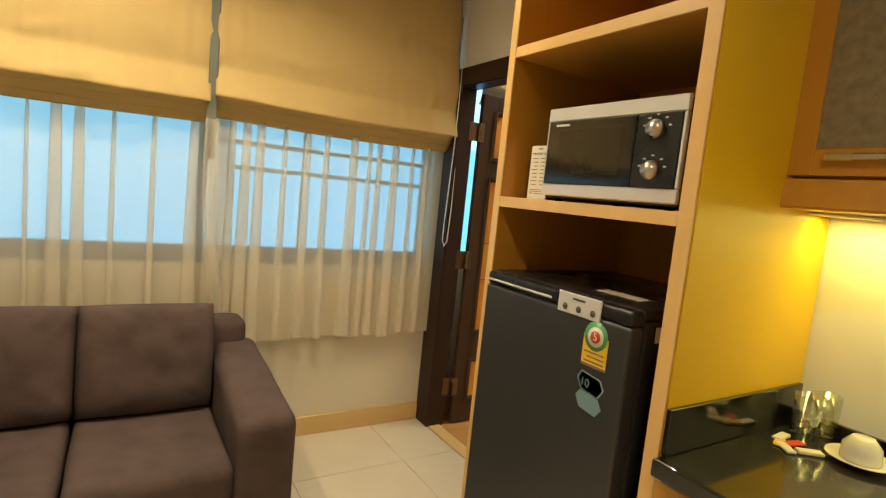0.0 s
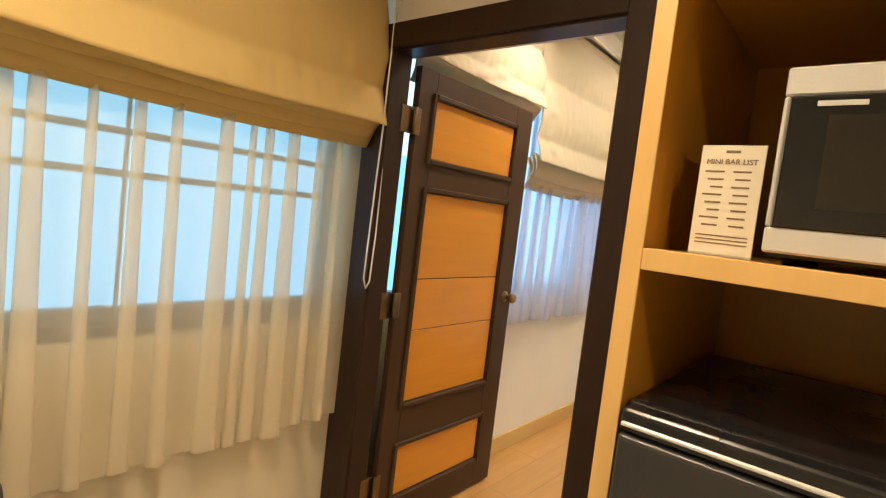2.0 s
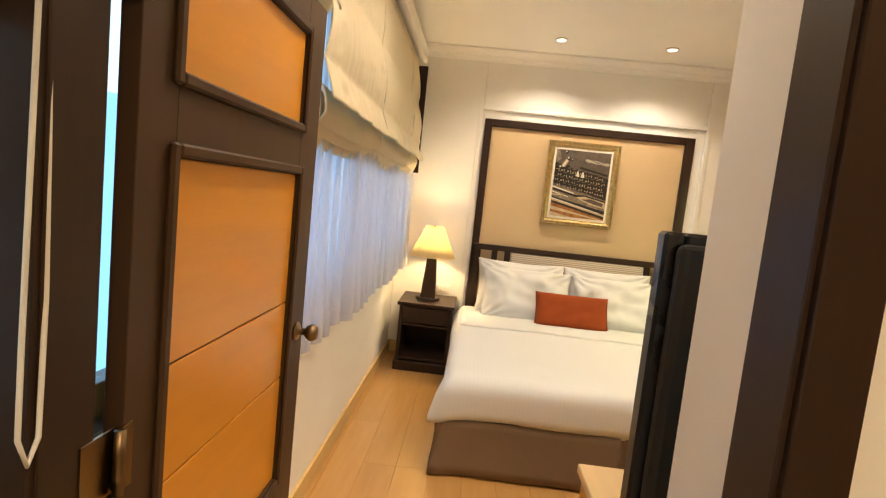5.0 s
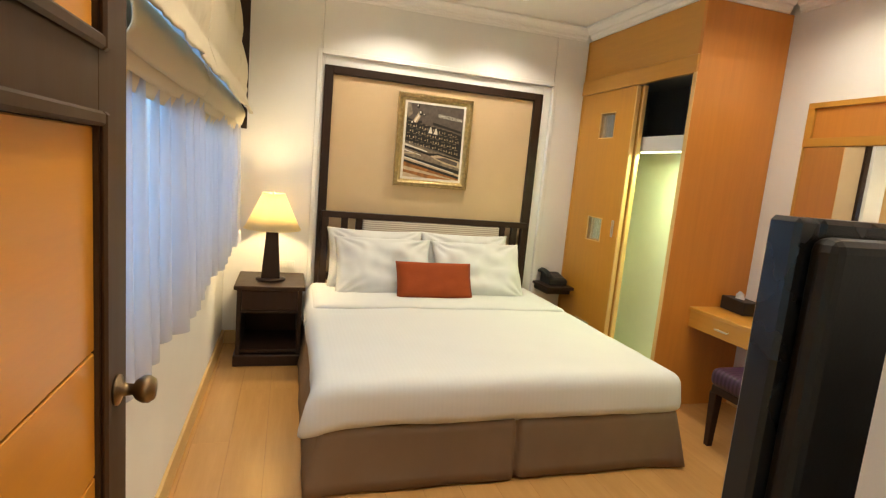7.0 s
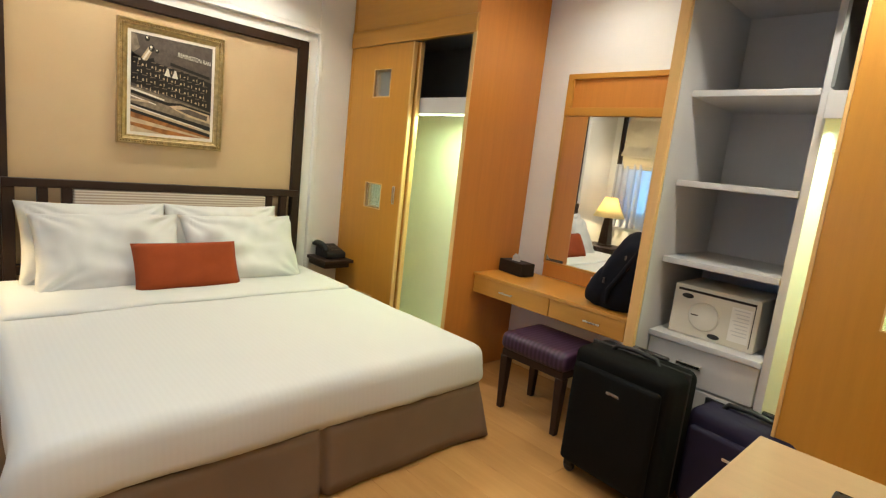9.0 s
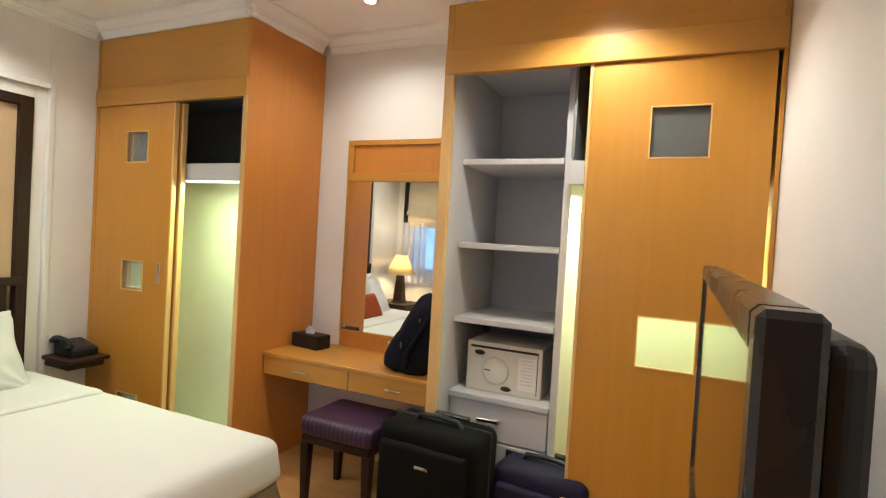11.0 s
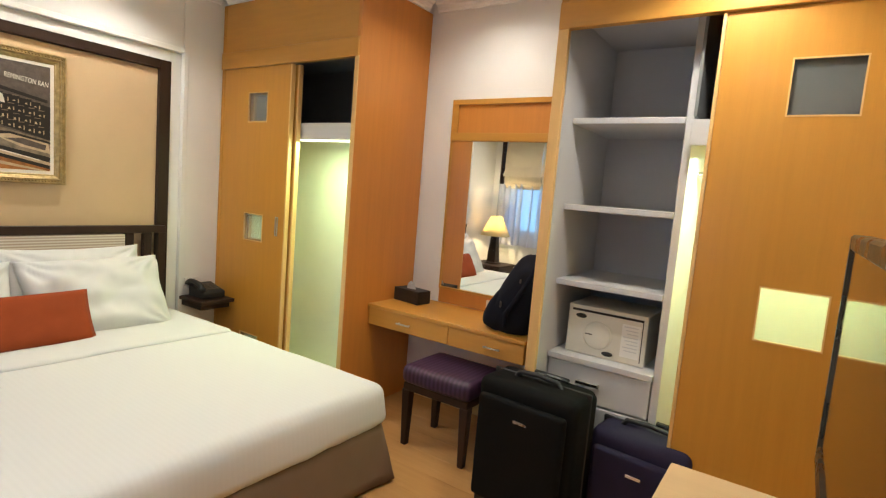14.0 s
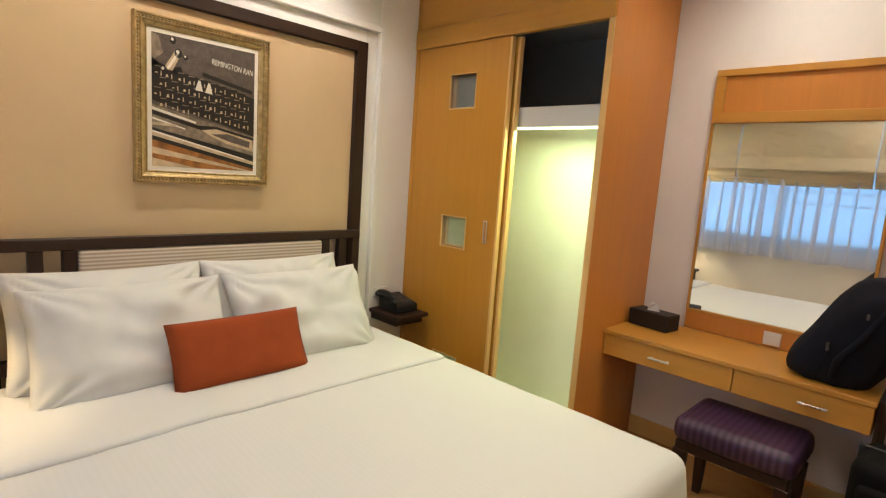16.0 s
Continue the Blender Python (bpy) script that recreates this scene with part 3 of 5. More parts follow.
def sheer(x0, x1, top, hem, y, mat, label, seed, pitch=0.12, depth=0.03, hemvar=0.012):
    """A gathered curtain: flat spans with loose S-shaped folds between them, wider towards a doubled hem."""
    ob = thing("sheer_curtain", ((x0 + x1) / 2, y, hem), label, "curtain", "sheer curtains")
    pick = random.Random(seed)
    cols = []
    x = x0
    while x < x1 - 0.05:
        span, width, deep = pitch * pick.uniform(0.55, 1.5), pick.uniform(0.02, 0.06), depth * pick.uniform(0.6, 1.4)
        for k in range(6):
            cols.append((x + span * k / 6, 0, math.sin(math.pi * k / 6) * 0.35, deep, width))
        x += span
        for k in range(17):
            a = k / 16
            cols.append((x + 0.004 * a, math.sin(2 * math.pi * a) * (0.6 if a < 0.5 else 0.35), -math.sin(math.pi * min(1, a * 1.15)) * 1.0, deep, width))
        x += 0.004
    cols.append((x1, 0, 0, depth, 0))
    bm = bmesh.new()
    rows, nz = [], 30
    for j in range(nz + 1):
        s = j / nz
        row = []
        for cx, dx, dy, deep, width in cols:
            low = hem + hemvar * noise.noise(Vector((cx * 6, seed, 1))) - 0.35 * hemvar * dy
            open_out = 0.35 + 0.95 * s
            wob = 0.010 * noise.noise(Vector((cx * 5, s * 1.6, seed)))
            lean = 0.02 * s * noise.noise(Vector((cx * 3.1, seed, 4)))
            row.append(bm.verts.new((cx + dx * width * open_out + lean, y + dy * deep * (0.3 + 0.7 * s) + wob, top + (low - top) * s)))
        rows.append(row)
    for a, b in zip(rows, rows[1:]):
        for i in range(len(cols) - 1):
            bm.faces.new((a[i], b[i], b[i + 1], a[i + 1]))
    turn_up = [[bm.verts.new(v.co + Vector((0, 0.004, 0.002))) for v in r] for r in rows[-2:]]
    for i in range(len(cols) - 1):
        bm.faces.new((turn_up[0][i], turn_up[1][i], turn_up[1][i + 1], turn_up[0][i + 1]))
    put("cloth", bm, mat, ob, True)
    tube("rod", [(x0, y, top + 0.005), (x1, y, top + 0.005)], 0.008, WHITEP, ob)
    return ob


LB = "sand-coloured cloth roman blind half drawn over the window"
roman_blind(-0.078, 1.245, 2.66, 1.79, 1.70, 2.37, BLIND, LB, 3)
roman_blind(-1.45, -0.095, 2.66, 1.76, 1.67, 2.37, BLIND, LB, 9)
tape = thing("hanging_tape", (-0.088, 2.37, 0.75), "grey-green blind edging tape hanging between two blinds", "tape")
sheet("cloth", -0.108, -0.068, 1.6, 2.66, lambda x, s: 2.385 - 0.09 * s + 0.006 * math.sin(9 * s), lambda x: 1.50, STRAP, tape, 4, 20, 0.003)
sheer(-1.5, -0.08, 2.5, 0.70, 2.43, SHEER, "cream sheer curtain hanging behind the sofa", 5, 0.11, 0.04, 0.025)
sheer(-0.06, 1.265, 2.5, 0.585, 2.42, SHEER, "cream sheer curtain ending above the skirting", 2, 0.10, 0.05, 0.035)
tail = thing("curtain_edge", (0.0, 2.37, 0.6), "cream gathered curtain edge hanging in the middle", "curtain")
sheet("cloth", -0.118, -0.06, 0.6, 1.68, lambda x, s: 2.268 + 0.09 * s + 0.012 * math.sin(x * 130 + s * 3), lambda x: 0.66, SHEER, tail, 24, 26)
for v in tail.children[0].data.vertices:
    s = (1.75 - v.co.z) / 1.1
    v.co.x += 0.17 * max(0, s - 0.35) ** 1.3
cord = thing("blind_cord", (1.262, 2.36, 1.14), "white beaded pull cord loop hanging beside the blind", "cord")
tube("bead_chain", [(1.245, 2.318, 2.6), (1.235, 2.312, 1.75), (1.215, 2.305, 1.30), (1.213, 2.305, 1.18), (1.228, 2.305, 1.14), (1.246, 2.306, 1.17), (1.256, 2.31, 1.35), (1.256, 2.315, 1.75), (1.256, 2.318, 2.6)], 0.0035, WHITEP, cord)

BB = "ivory cloth roman blind half drawn over the bedroom window"
for k, (a, b) in enumerate(((1.43, 2.437), (2.443, 3.545), (3.551, 4.795), (4.801, 5.36))):
    roman_blind(a, b, 2.66, 1.83 if k else 2.12, 1.67 if k else 2.02, 2.36, BLIND_B, BB, 20 + 4 * k)
sheer(2.2, 5.42, 2.5, 0.86, 2.40, SHEER_B, "white sheer curtain along the bedroom window", 31, 0.11, 0.055, 0.03)
tagged(box("trim_blind_end", (5.40, 2.315, 1.72), (5.425, WY, 2.66), DARK), "dark wooden end board beside the blinds", "trim", kind="structure")
tagged(boxes("trim_pelmet", [((1.40, 2.33, 2.69), (5.425, 2.36, 2.80)), ((1.40, 2.36, 2.74), (5.425, WY, 2.76))], WALL), "white painted pelmet above the bedroom blinds", "trim", kind="structure")

# ---- sitting room: sofa ----
sofa = thing("sofa", (-0.55, 1.85, 0), "brown-grey upholstered two-seat sofa with loose back cushions", "sofa")
padded("base", (-1.20, 1.50, 0.06), (-0.05, 2.30, 0.28), SOFA, sofa, 0.02, 0.003, 1)
padded("seat_cushion", (-1.07, 1.465, 0.27), (-0.575, 2.10, 0.43), SOFA, sofa, 0.045, 0.008, 2)
padded("seat_cushion", (-0.565, 1.465, 0.27), (-0.055, 2.10, 0.43), SOFA, sofa, 0.045, 0.008, 3)
padded("backrest", (-1.20, 2.16, 0.10), (0.10, 2.335, 0.775), SOFA, sofa, 0.05, 0.006, 4)
for x0, x1, k in ((-0.06, 0.15, 5), (-1.28, -1.07, 6)):
    arm = padded("armrest", (x0, 1.44, 0.06), (x1, 2.24, 0.60), SOFA, sofa, 0.05, 0.006, k)
    for v in arm.data.vertices:
        if v.co.z > 0.4:
            v.co.z += 0.08 * max(0, (v.co.y - 1.5) / 0.75)
for x, k in ((-0.815, 7), (-0.31, 8)):
    soft_body("back_cushion", (0.505, 0.45, 0.24), SOFA, pose(x, 2.10, 0.635, 76, 0, 0), sofa, 26, 0.30, 0.014, k, corner=-0.02)
for x in (-1.2, 0.08):
    for y in (1.52, 2.22):
        turned("leg", [(0.022, 0), (0.028, 0.07)], (x, y, 0), DARK, sofa, 12)

# ---- sitting room: tall unit with fridge and microwave ----
CX0, CX1, CY0, CY1 = 0.64, PX0 - 0.004, 0.338, 1.068
unit = thing("tall_shelf_unit", (0.95, 0.72, 0), "honey veneer tall open shelf unit beside the kitchen counter", "shelf unit")
box("side", (CX0, CY0, 0), (CX1, CY0 + 0.036, 2.55), OAK, unit, 0.002)
box("side", (CX0, CY1 - 0.03, 0), (CX1, CY1, 2.55), OAK, unit, 0.002)
boxes("front_edging", [((CX0 - 0.005, CY0 - 0.001, 0), (CX0, CY0 + 0.037, 2.55)), ((CX0 - 0.005, CY1 - 0.031, 0), (CX0, CY1 + 0.001, 2.55))], EDGE, unit, 0.001)
# thin even yellow skin over the oak side, full height
box("outer_laminate", (CX0 + 0.004, CY0 - 0.0025, 0.0), (CX1, CY0 - 0.0002, 2.55), AMBER, unit, 0)
box("back", (CX1 - 0.012, CY0 + 0.036, 0), (CX1, CY1 - 0.03, 2.55), OAK, unit, 0)
for z in (1.425, 1.905, 2.36):
    box("shelf", (CX0 + 0.004, CY0 + 0.037, z), (CX1 - 0.013, CY1 - 0.031, z + 0.034), OAK_H, unit, 0.001)
    box("shelf_edging", (CX0 - 0.004, CY0 + 0.037, z), (CX0 + 0.004, CY1 - 0.031, z + 0.034), EDGE, unit, 0.001)
box("top", (CX0, CY0, 2.552), (CX1, CY1, 2.58), OAK_H, unit)

fridge = thing("small_fridge", (0.88, 0.75, 0), "dark grey one-door small fridge with energy stickers", "fridge")
FX, FY0, FY1, FZ = 0.615, 0.440, 1.030, 1.215
box("cabinet", (FX + 0.055, FY0, 0.04), (CX1 - 0.06, FY1, FZ - 0.03), BLACKM, fridge, 0.008, 2)
box("top_panel", (FX + 0.04, FY0 - 0.003, FZ - 0.03), (CX1 - 0.06, FY1 + 0.003, FZ), BLACKP, fridge, 0.008, 2)
box("door", (FX, FY0, 0.06), (FX + 0.05, FY1, FZ - 0.045), FRIDGE, fridge, 0.010, 3)
box("door_cap", (FX + 0.002, FY0, FZ - 0.044), (FX + 0.055, FY1, FZ - 0.004), BLACKP, fridge, 0.010, 3)
box("grip_strip", (FX - 0.004, 0.72, FZ - 0.032), (FX + 0.003, FY1 - 0.005, FZ - 0.025), SILVER, fridge, 0.002)
box("label_plate", (FX - 0.003, 0.536, FZ - 0.056), (FX + 0.003, 0.690, FZ + 0.001), SILVER, fridge, 0.002)
for k in range(3):
    turned("dial_mark", [(0.009, 0), (0.009, 0.001)], (FX - 0.0035, 0.66 - 0.05 * k, FZ - 0.038), P_GREY, fridge, 16, Matrix.Rotation(radians(-90), 4, "Y"))
boxes("small_print", [((FX - 0.004, 0.59, FZ - 0.016), (FX - 0.0028, 0.635, FZ - 0.010))], P_GREY, fridge, 0)
box("paper_label", (FX + 0.13, 0.53, FZ), (FX + 0.19, 0.68, FZ + 0.001), PAPER, fridge, 0)
boxes("side_label", [((FX + 0.09, FY0 - 0.0045, FZ - 0.085), (FX + 0.16, FY0 - 0.003, FZ - 0.045)), ((FX + 0.17, FY0 - 0.0045, FZ - 0.08), (FX + 0.21, FY0 - 0.003, FZ - 0.045))], PAPER, fridge, 0)
SX = FX - 0.0012
box("energy_sticker", (SX, 0.500, 1.040), (FX, 0.582, 1.123), YELLOW, fridge, 0)
turned("energy_dial", [(0.038, 0), (0.038, 0.0015)], (SX - 0.0001, 0.541, 1.123), GREEN, fridge, 24, Matrix.Rotation(radians(-90), 4, "Y"))
turned("energy_ring", [(0.026, 0), (0.026, 0.0015)], (SX - 0.0012, 0.541, 1.121), PAPER, fridge, 24, Matrix.Rotation(radians(-90), 4, "Y"))
turned("energy_spot", [(0.016, 0), (0.016, 0.0015)], (SX - 0.0022, 0.541, 1.121), RED, fridge, 24, Matrix.Rotation(radians(-90), 4, "Y"))
flat_text("energy_number", "5", 0.030, facing(SX - 0.004, 0.541, 1.121, "-x"), PAPER, fridge)
boxes("sticker_print", [((SX - 0.0008, 0.508, 1.076 - 0.012 * k), (SX, 0.574 - 0.01 * (k % 2), 1.080 - 0.012 * k)) for k in range(3)] + [((SX - 0.0008, 0.500, 1.040), (SX, 0.582, 1.047))], INK, fridge, 0)
for z, c, g in ((0.995, ICE, 0.9), (0.995, BLACKP, 0.8), (0.945, ICE, 0.85)):
    bm = bmesh.new()
    hexa = [(-0.052, 0.004), (-0.036, 0.028), (0.036, 0.028), (0.052, 0.004), (0.034, -0.026), (-0.034, -0.026)]
    va = [bm.verts.new((SX - 0.0005 - 0.0005 * (g < 1), 0.541 - a * g, z + b * g - 0.12 * a)) for a, b in hexa]
    vb = [bm.verts.new((FX, 0.541 - a * g, z + b * g - 0.12 * a)) for a, b in hexa]
    bm.faces.new(va)
    for k in range(6):
        bm.faces.new((va[k], vb[k], vb[(k + 1) % 6], va[(k + 1) % 6]))
    bmesh.ops.recalc_face_normals(bm, faces=bm.faces)
    put("warranty_sticker", bm, c, fridge)
flat_text("warranty_number", "10", 0.032, facing(SX - 0.002, 0.558, 0.995, "-x"), ICE, fridge)

oven = thing("microwave_oven", (0.86, 0.65, 1.46), "silver and black microwave oven with two round dials", "microwave")
ox, oy0, oy1, oz0, oz1 = 0.675, 0.412, 0.885, 1.475, 1.735
box("case", (ox + 0.012, oy0 + 0.004, oz0 - 0.006), (ox + 0.36, oy1 - 0.004, oz1 - 0.004), BLACKM, oven, 0.006, 2)
boxes("fascia", [((ox, oy0, oz1 - 0.04), (ox + 0.012, oy1, oz1)), ((ox, oy0, oz0), (ox + 0.012, oy1, oz0 + 0.036)), ((ox, oy0, oz0 + 0.036), (ox + 0.012, oy0 + 0.012, oz1 - 0.04)), ((ox, oy1 - 0.008, oz0 + 0.036), (ox + 0.012, oy1, oz1 - 0.04))], SILVER, oven, 0.003)
box("door_glass", (ox - 0.002, 0.555, oz0 + 0.037), (ox + 0.010, oy1 - 0.009, oz1 - 0.041), SCREEN, oven, 0.002)
box("window_mesh", (ox - 0.0028, 0.595, oz0 + 0.065), (ox - 0.002, 0.83, oz1 - 0.068), OVENWIN, oven, 0)
box("control_panel", (ox - 0.002, oy0 + 0.013, oz0 + 0.037), (ox + 0.010, 0.552, oz1 - 0.041), BLACKP, oven, 0.002)
box("brand_bar", (ox - 0.0035, 0.79, oz1 - 0.056), (ox - 0.002, 0.845, oz1 - 0.049), SILVER, oven, 0)
for z in (1.655, 1.555):
    turned("dial", [(0.024, 0), (0.023, 0.012), (0.018, 0.016), (0.017, 0.022)], (ox - 0.002, 0.492, z), STEEL, oven, 24, Matrix.Rotation(radians(-90), 4, "Y"))
    boxes("dial_scale", [((ox - 0.003, 0.492 + 0.038 * math.cos(a) - 0.004, z + 0.036 * math.sin(a) - 0.002), (ox - 0.002, 0.492 + 0.038 * math.cos(a) + 0.004, z + 0.036 * math.sin(a) + 0.002)) for a in (0.3, 0.9, 1.57, 2.3, 2.9)], SILVER, oven, 0)
for y in (0.46, 0.85):
    for x in (0.72, 0.98):
        turned("foot", [(0.012, 0), (0.012, 0.012)], (x, y, 1.459), BLACKM, oven, 12)

card = thing("price_card", (0.71, 0.945, 1.46), "standing mini bar price list card in a clear holder", "card")
box("sheet", (0.712, 0.902, 1.4595), (0.716, 0.992, 1.632), PAPER, card, 0.0005)
box("base", (0.70, 0.902, 1.4595), (0.75, 0.992, 1.463), THIN, card, 0.0005)
flat_text("title", "MINI BAR LIST", 0.0115, facing(0.7112, 0.947, 1.606, "-x"), INK, card)
lines = [((0.7113, 0.955, 1.590 - 0.012 * k), (0.712, 0.983 - 0.005 * (k % 3), 1.5925 - 0.012 * k)) for k in range(8)]
lines += [((0.7113, 0.918, 1.590 - 0.012 * k), (0.712, 0.943 - 0.004 * (k % 2), 1.5925 - 0.012 * k)) for k in range(8)]
lines += [((0.7113, 0.910, 1.478 + 0.006 * k), (0.712, 0.984, 1.480 + 0.006 * k)) for k in range(3)] + [((0.7113, 0.937, 1.620), (0.712, 0.957, 1.624))]
tagged(boxes("print", lines, INK, card, 0), kind="stuff")

# ---- sitting room: counter ----
base = thing("kitchen_base_unit", (0.95, -0.5, 0), "honey veneer base cabinet under the black counter", "cabinet")
box("body", (0.655, -1.3, 0.09), (PX0 - 0.004, CY0 - 0.003, 0.855), OAK_H, base)
for k in range(3):
    box("door", (0.636, -1.29 + 0.55 * k, 0.10), (0.654, -0.76 + 0.55 * k, 0.845), OAK_H, base)
    box("handle", (0.615, -0.86 + 0.55 * k, 0.79), (0.626, -0.78 + 0.55 * k, 0.80), STEEL, base)
box("plinth", (0.70, -1.3, 0), (PX0 - 0.004, CY0 - 0.003, 0.089), DARK, base)
top = thing("counter_top", (0.95, -0.5, 0.856), "polished black granite counter with an upstand", "counter")
box("slab", (0.61, -1.3, 0.857), (PX0 - 0.004, CY0 - 0.003, 0.90), GRANITE, top, 0.006, 2)
box("upstand", (0.64, CY0 - 0.016, 0.901), (PX0 - 0.022, CY0 - 0.003, 1.012), GRANITE, top, 0.002)
box("back_upstand", (PX0 - 0.021, -1.3, 0.901), (PX0 - 0.004, CY0 - 0.003, 0.93), GRANITE, top, 0.002)

upper = thing("wall_cabinet", (1.13, -0.3, 1.50), "honey wood wall cabinet with bronze textured glass doors", "cabinet")
box("body", (1.02, -1.25, 1.575), (PX0 - 0.004, 0.353, 2.55), OAK, upper)
box("bottom_rail", (0.985, -1.25, 1.498), (PX0 - 0.004, 0.353, 1.572), OAK_H, upper, 0.006)
for k in range(3):
    y0, y1 = 0.345 - 0.53 * (k + 1), 0.345 - 0.53 * k - 0.004
    boxes("door", [((0.995, y0, 1.58), (1.016, y0 + 0.06, 2.5)), ((0.995, y1 - 0.06, 1.58), (1.016, y1, 2.5)), ((0.995, y0 + 0.06, 1.58), (1.016, y1 - 0.06, 1.645)), ((0.995, y0 + 0.06, 2.43), (1.016, y1 - 0.06, 2.5))], OAK, upper)
    box("glass", (1.000, y0 + 0.061, 1.646), (1.008, y1 - 0.061, 2.429), MESHGLASS, upper, 0)
    box("handle", (0.972, y1 - 0.24, 1.615), (0.984, y1 - 0.09, 1.631), STEEL, upper, 0.003)
    for dy in (0.22, 0.125):
        box("handle_post", (0.984, y1 - dy, 1.618), (0.996, y1 - dy + 0.015, 1.628), STEEL, upper, 0)
tagged(box("strip_lamp", (1.14, -0.35, 1.489), (1.22, 0.345, 1.4985), WHITEP), "slim white strip lamp under the wall cabinet", "lamp")

for x, y, k in ((1.155, 0.262, 0), (1.215, 0.248, 1)):
    g = turned("drinking_glass", [(0.030, 0.0), (0.034, 0.004), (0.037, 0.11), (0.0355, 0.11), (0.0325, 0.008), (0.0, 0.0075)], (x, y, 0.9005), THIN, None, 28)
    tagged(g, "clear upturned drinking glass on the black counter", "glass", "glasses on the counter")
saucer = thing("cup_and_saucer", (1.10, 0.10, 0.90), "white china cup upturned on its saucer", "cup")
turned("saucer", [(0.035, 0), (0.045, 0.004), (0.072, 0.014), (0.071, 0.017), (0.04, 0.008), (0.0, 0.007)], (1.105, 0.118, 0.9005), CHINA, saucer, 32)
turned("cup", [(0.042, 0.008), (0.043, 0.012), (0.040, 0.045), (0.026, 0.062), (0.022, 0.066), (0.0, 0.066)], (1.105, 0.118, 0.902), CHINA, saucer, 32)
tube("cup_handle", [(1.145, 0.118, 0.925), (1.165, 0.115, 0.932), (1.162, 0.116, 0.952), (1.14, 0.118, 0.955)], 0.005, CHINA, saucer)
for k, (x, y, c, a) in enumerate(((1.02, 0.26, YELLOW, 20), (1.05, 0.24, RED, -15), (1.00, 0.235, PAPER, 50), (1.06, 0.275, PAPER, 5), (1.03, 0.195, PAPER, -40))):
    s = box("sachet", (x - 0.03, y - 0.012, 0.901), (x + 0.03, y + 0.012, 0.906 + 0.001 * k), c, None, 0.002, 1, Matrix.Rotation(radians(a), 4, "Z"))
    tagged(s, "small paper sachet of sugar or coffee on the counter", "sachet", "sachets on the counter")

# ---- bedroom: wall panel and picture ----
panel = thing("bed_wall_panel", (HX + 0.05, 0.78, 0.1), "beige cloth wall panel in a dark wooden frame", "wall panel")
box("cloth", (HX + 0.035, -0.072, 0.3), (HX + 0.058, 1.692, 2.228), PANELCLOTH, panel, 0.001)
boxes("frame", [((HX + 0.004, -0.152, 0.02), (HX + 0.058, -0.074, 2.293)), ((HX + 0.004, 1.694, 0.02), (HX + 0.058, 1.762, 2.293)), ((HX + 0.004, -0.074, 2.230), (HX + 0.058, 1.694, 2.293))], DARK, panel, 0.003)
head = thing("headboard", (5.58, 0.78, 0), "dark wooden headboard with slats and a striped padded panel", "headboard")
hb = [((5.545, -0.11, 1.085), (5.602, 1.73, 1.135)), ((5.55, -0.11, 0.0), (5.602, -0.06, 1.085)), ((5.55, 1.67, 0.0), (5.602, 1.73, 1.085)), ((5.55, -0.06, 0.56), (5.60, 1.67, 0.62))]
for y in (0.005, 0.125, 1.415, 1.535):
    hb.append(((5.555, y - 0.022, 0.62), (5.60, y + 0.032, 1.084)))
boxes("frame", hb, DARK, head, 0.003)
padded("padding", (5.545, 0.16, 0.625), (5.60, 1.39, 1.082), HEADSTRIPE, head, 0.015, 0.002, 5)

pic = thing("picture", (5.60, 0.81, 1.38), "framed photograph of an old typewriter in a gilt frame", "picture")
PYA, PYB, PZA, PZB = 0.497, 1.152, 1.388, 2.160
PXF = 5.578


def picture_frame():
    prof = [(0, 0.0), (0.0, 0.040), (0.004, 0.047), (0.010, 0.047), (0.013, 0.038), (0.024, 0.038), (0.028, 0.046), (0.033, 0.044), (0.036, 0.032), (0.050, 0.024), (0.054, 0.028), (0.060, 0.022), (0.060, 0.0)]
    bm = bmesh.new()
    rings = []
    for d, h in prof:
        rings.append([bm.verts.new((5.642 - h - 0.006, y, z)) for y, z in ((PYA + d, PZA + d), (PYB - d, PZA + d), (PYB - d, PZB - d), (PYA + d, PZB - d))])
    for a, b in zip(rings, rings[1:]):
        for k in range(4):
            bm.faces.new((a[k], a[(k + 1) % 4], b[(k + 1) % 4], b[k]))
    bmesh.ops.recalc_face_normals(bm, faces=bm.faces)
    put("frame", bm, GOLD, pic)
    bm = bmesh.new()
    d, step = 0.0185, 0.0165
    for y in np.arange(PYA + 0.02, PYB - 0.01, step):
        for z in (PZA + d, PZB - d):
            bmesh.ops.create_icosphere(bm, subdivisions=1, radius=0.0068, matrix=Matrix.Translation((5.598, y, z)))
    for z in np.arange(PZA + 0.03, PZB - 0.02, step):
        for y in (PYA + d, PYB - d):
            bmesh.ops.create_icosphere(bm, subdivisions=1, radius=0.0068, matrix=Matrix.Translation((5.598, y, z)))
    tagged(put("beading", bm, GOLD, pic, True), kind="stuff")


picture_frame()
ia, ib, ja, jb = PYA + 0.078, PYB - 0.078, PZA + 0.078, PZB - 0.078
box("inner_slip", (5.613, PYA + 0.056, PZA + 0.056), (5.636, PYB - 0.056, PZB - 0.056), P_LIGHT, pic, 0)
IX = 5.6125


def in_pic(u, v):
    """u from 0 (its left as seen) to 1, v from 0 (bottom) to 1."""
    return (ib + (ia - ib) * u, ja + (jb - ja) * v)


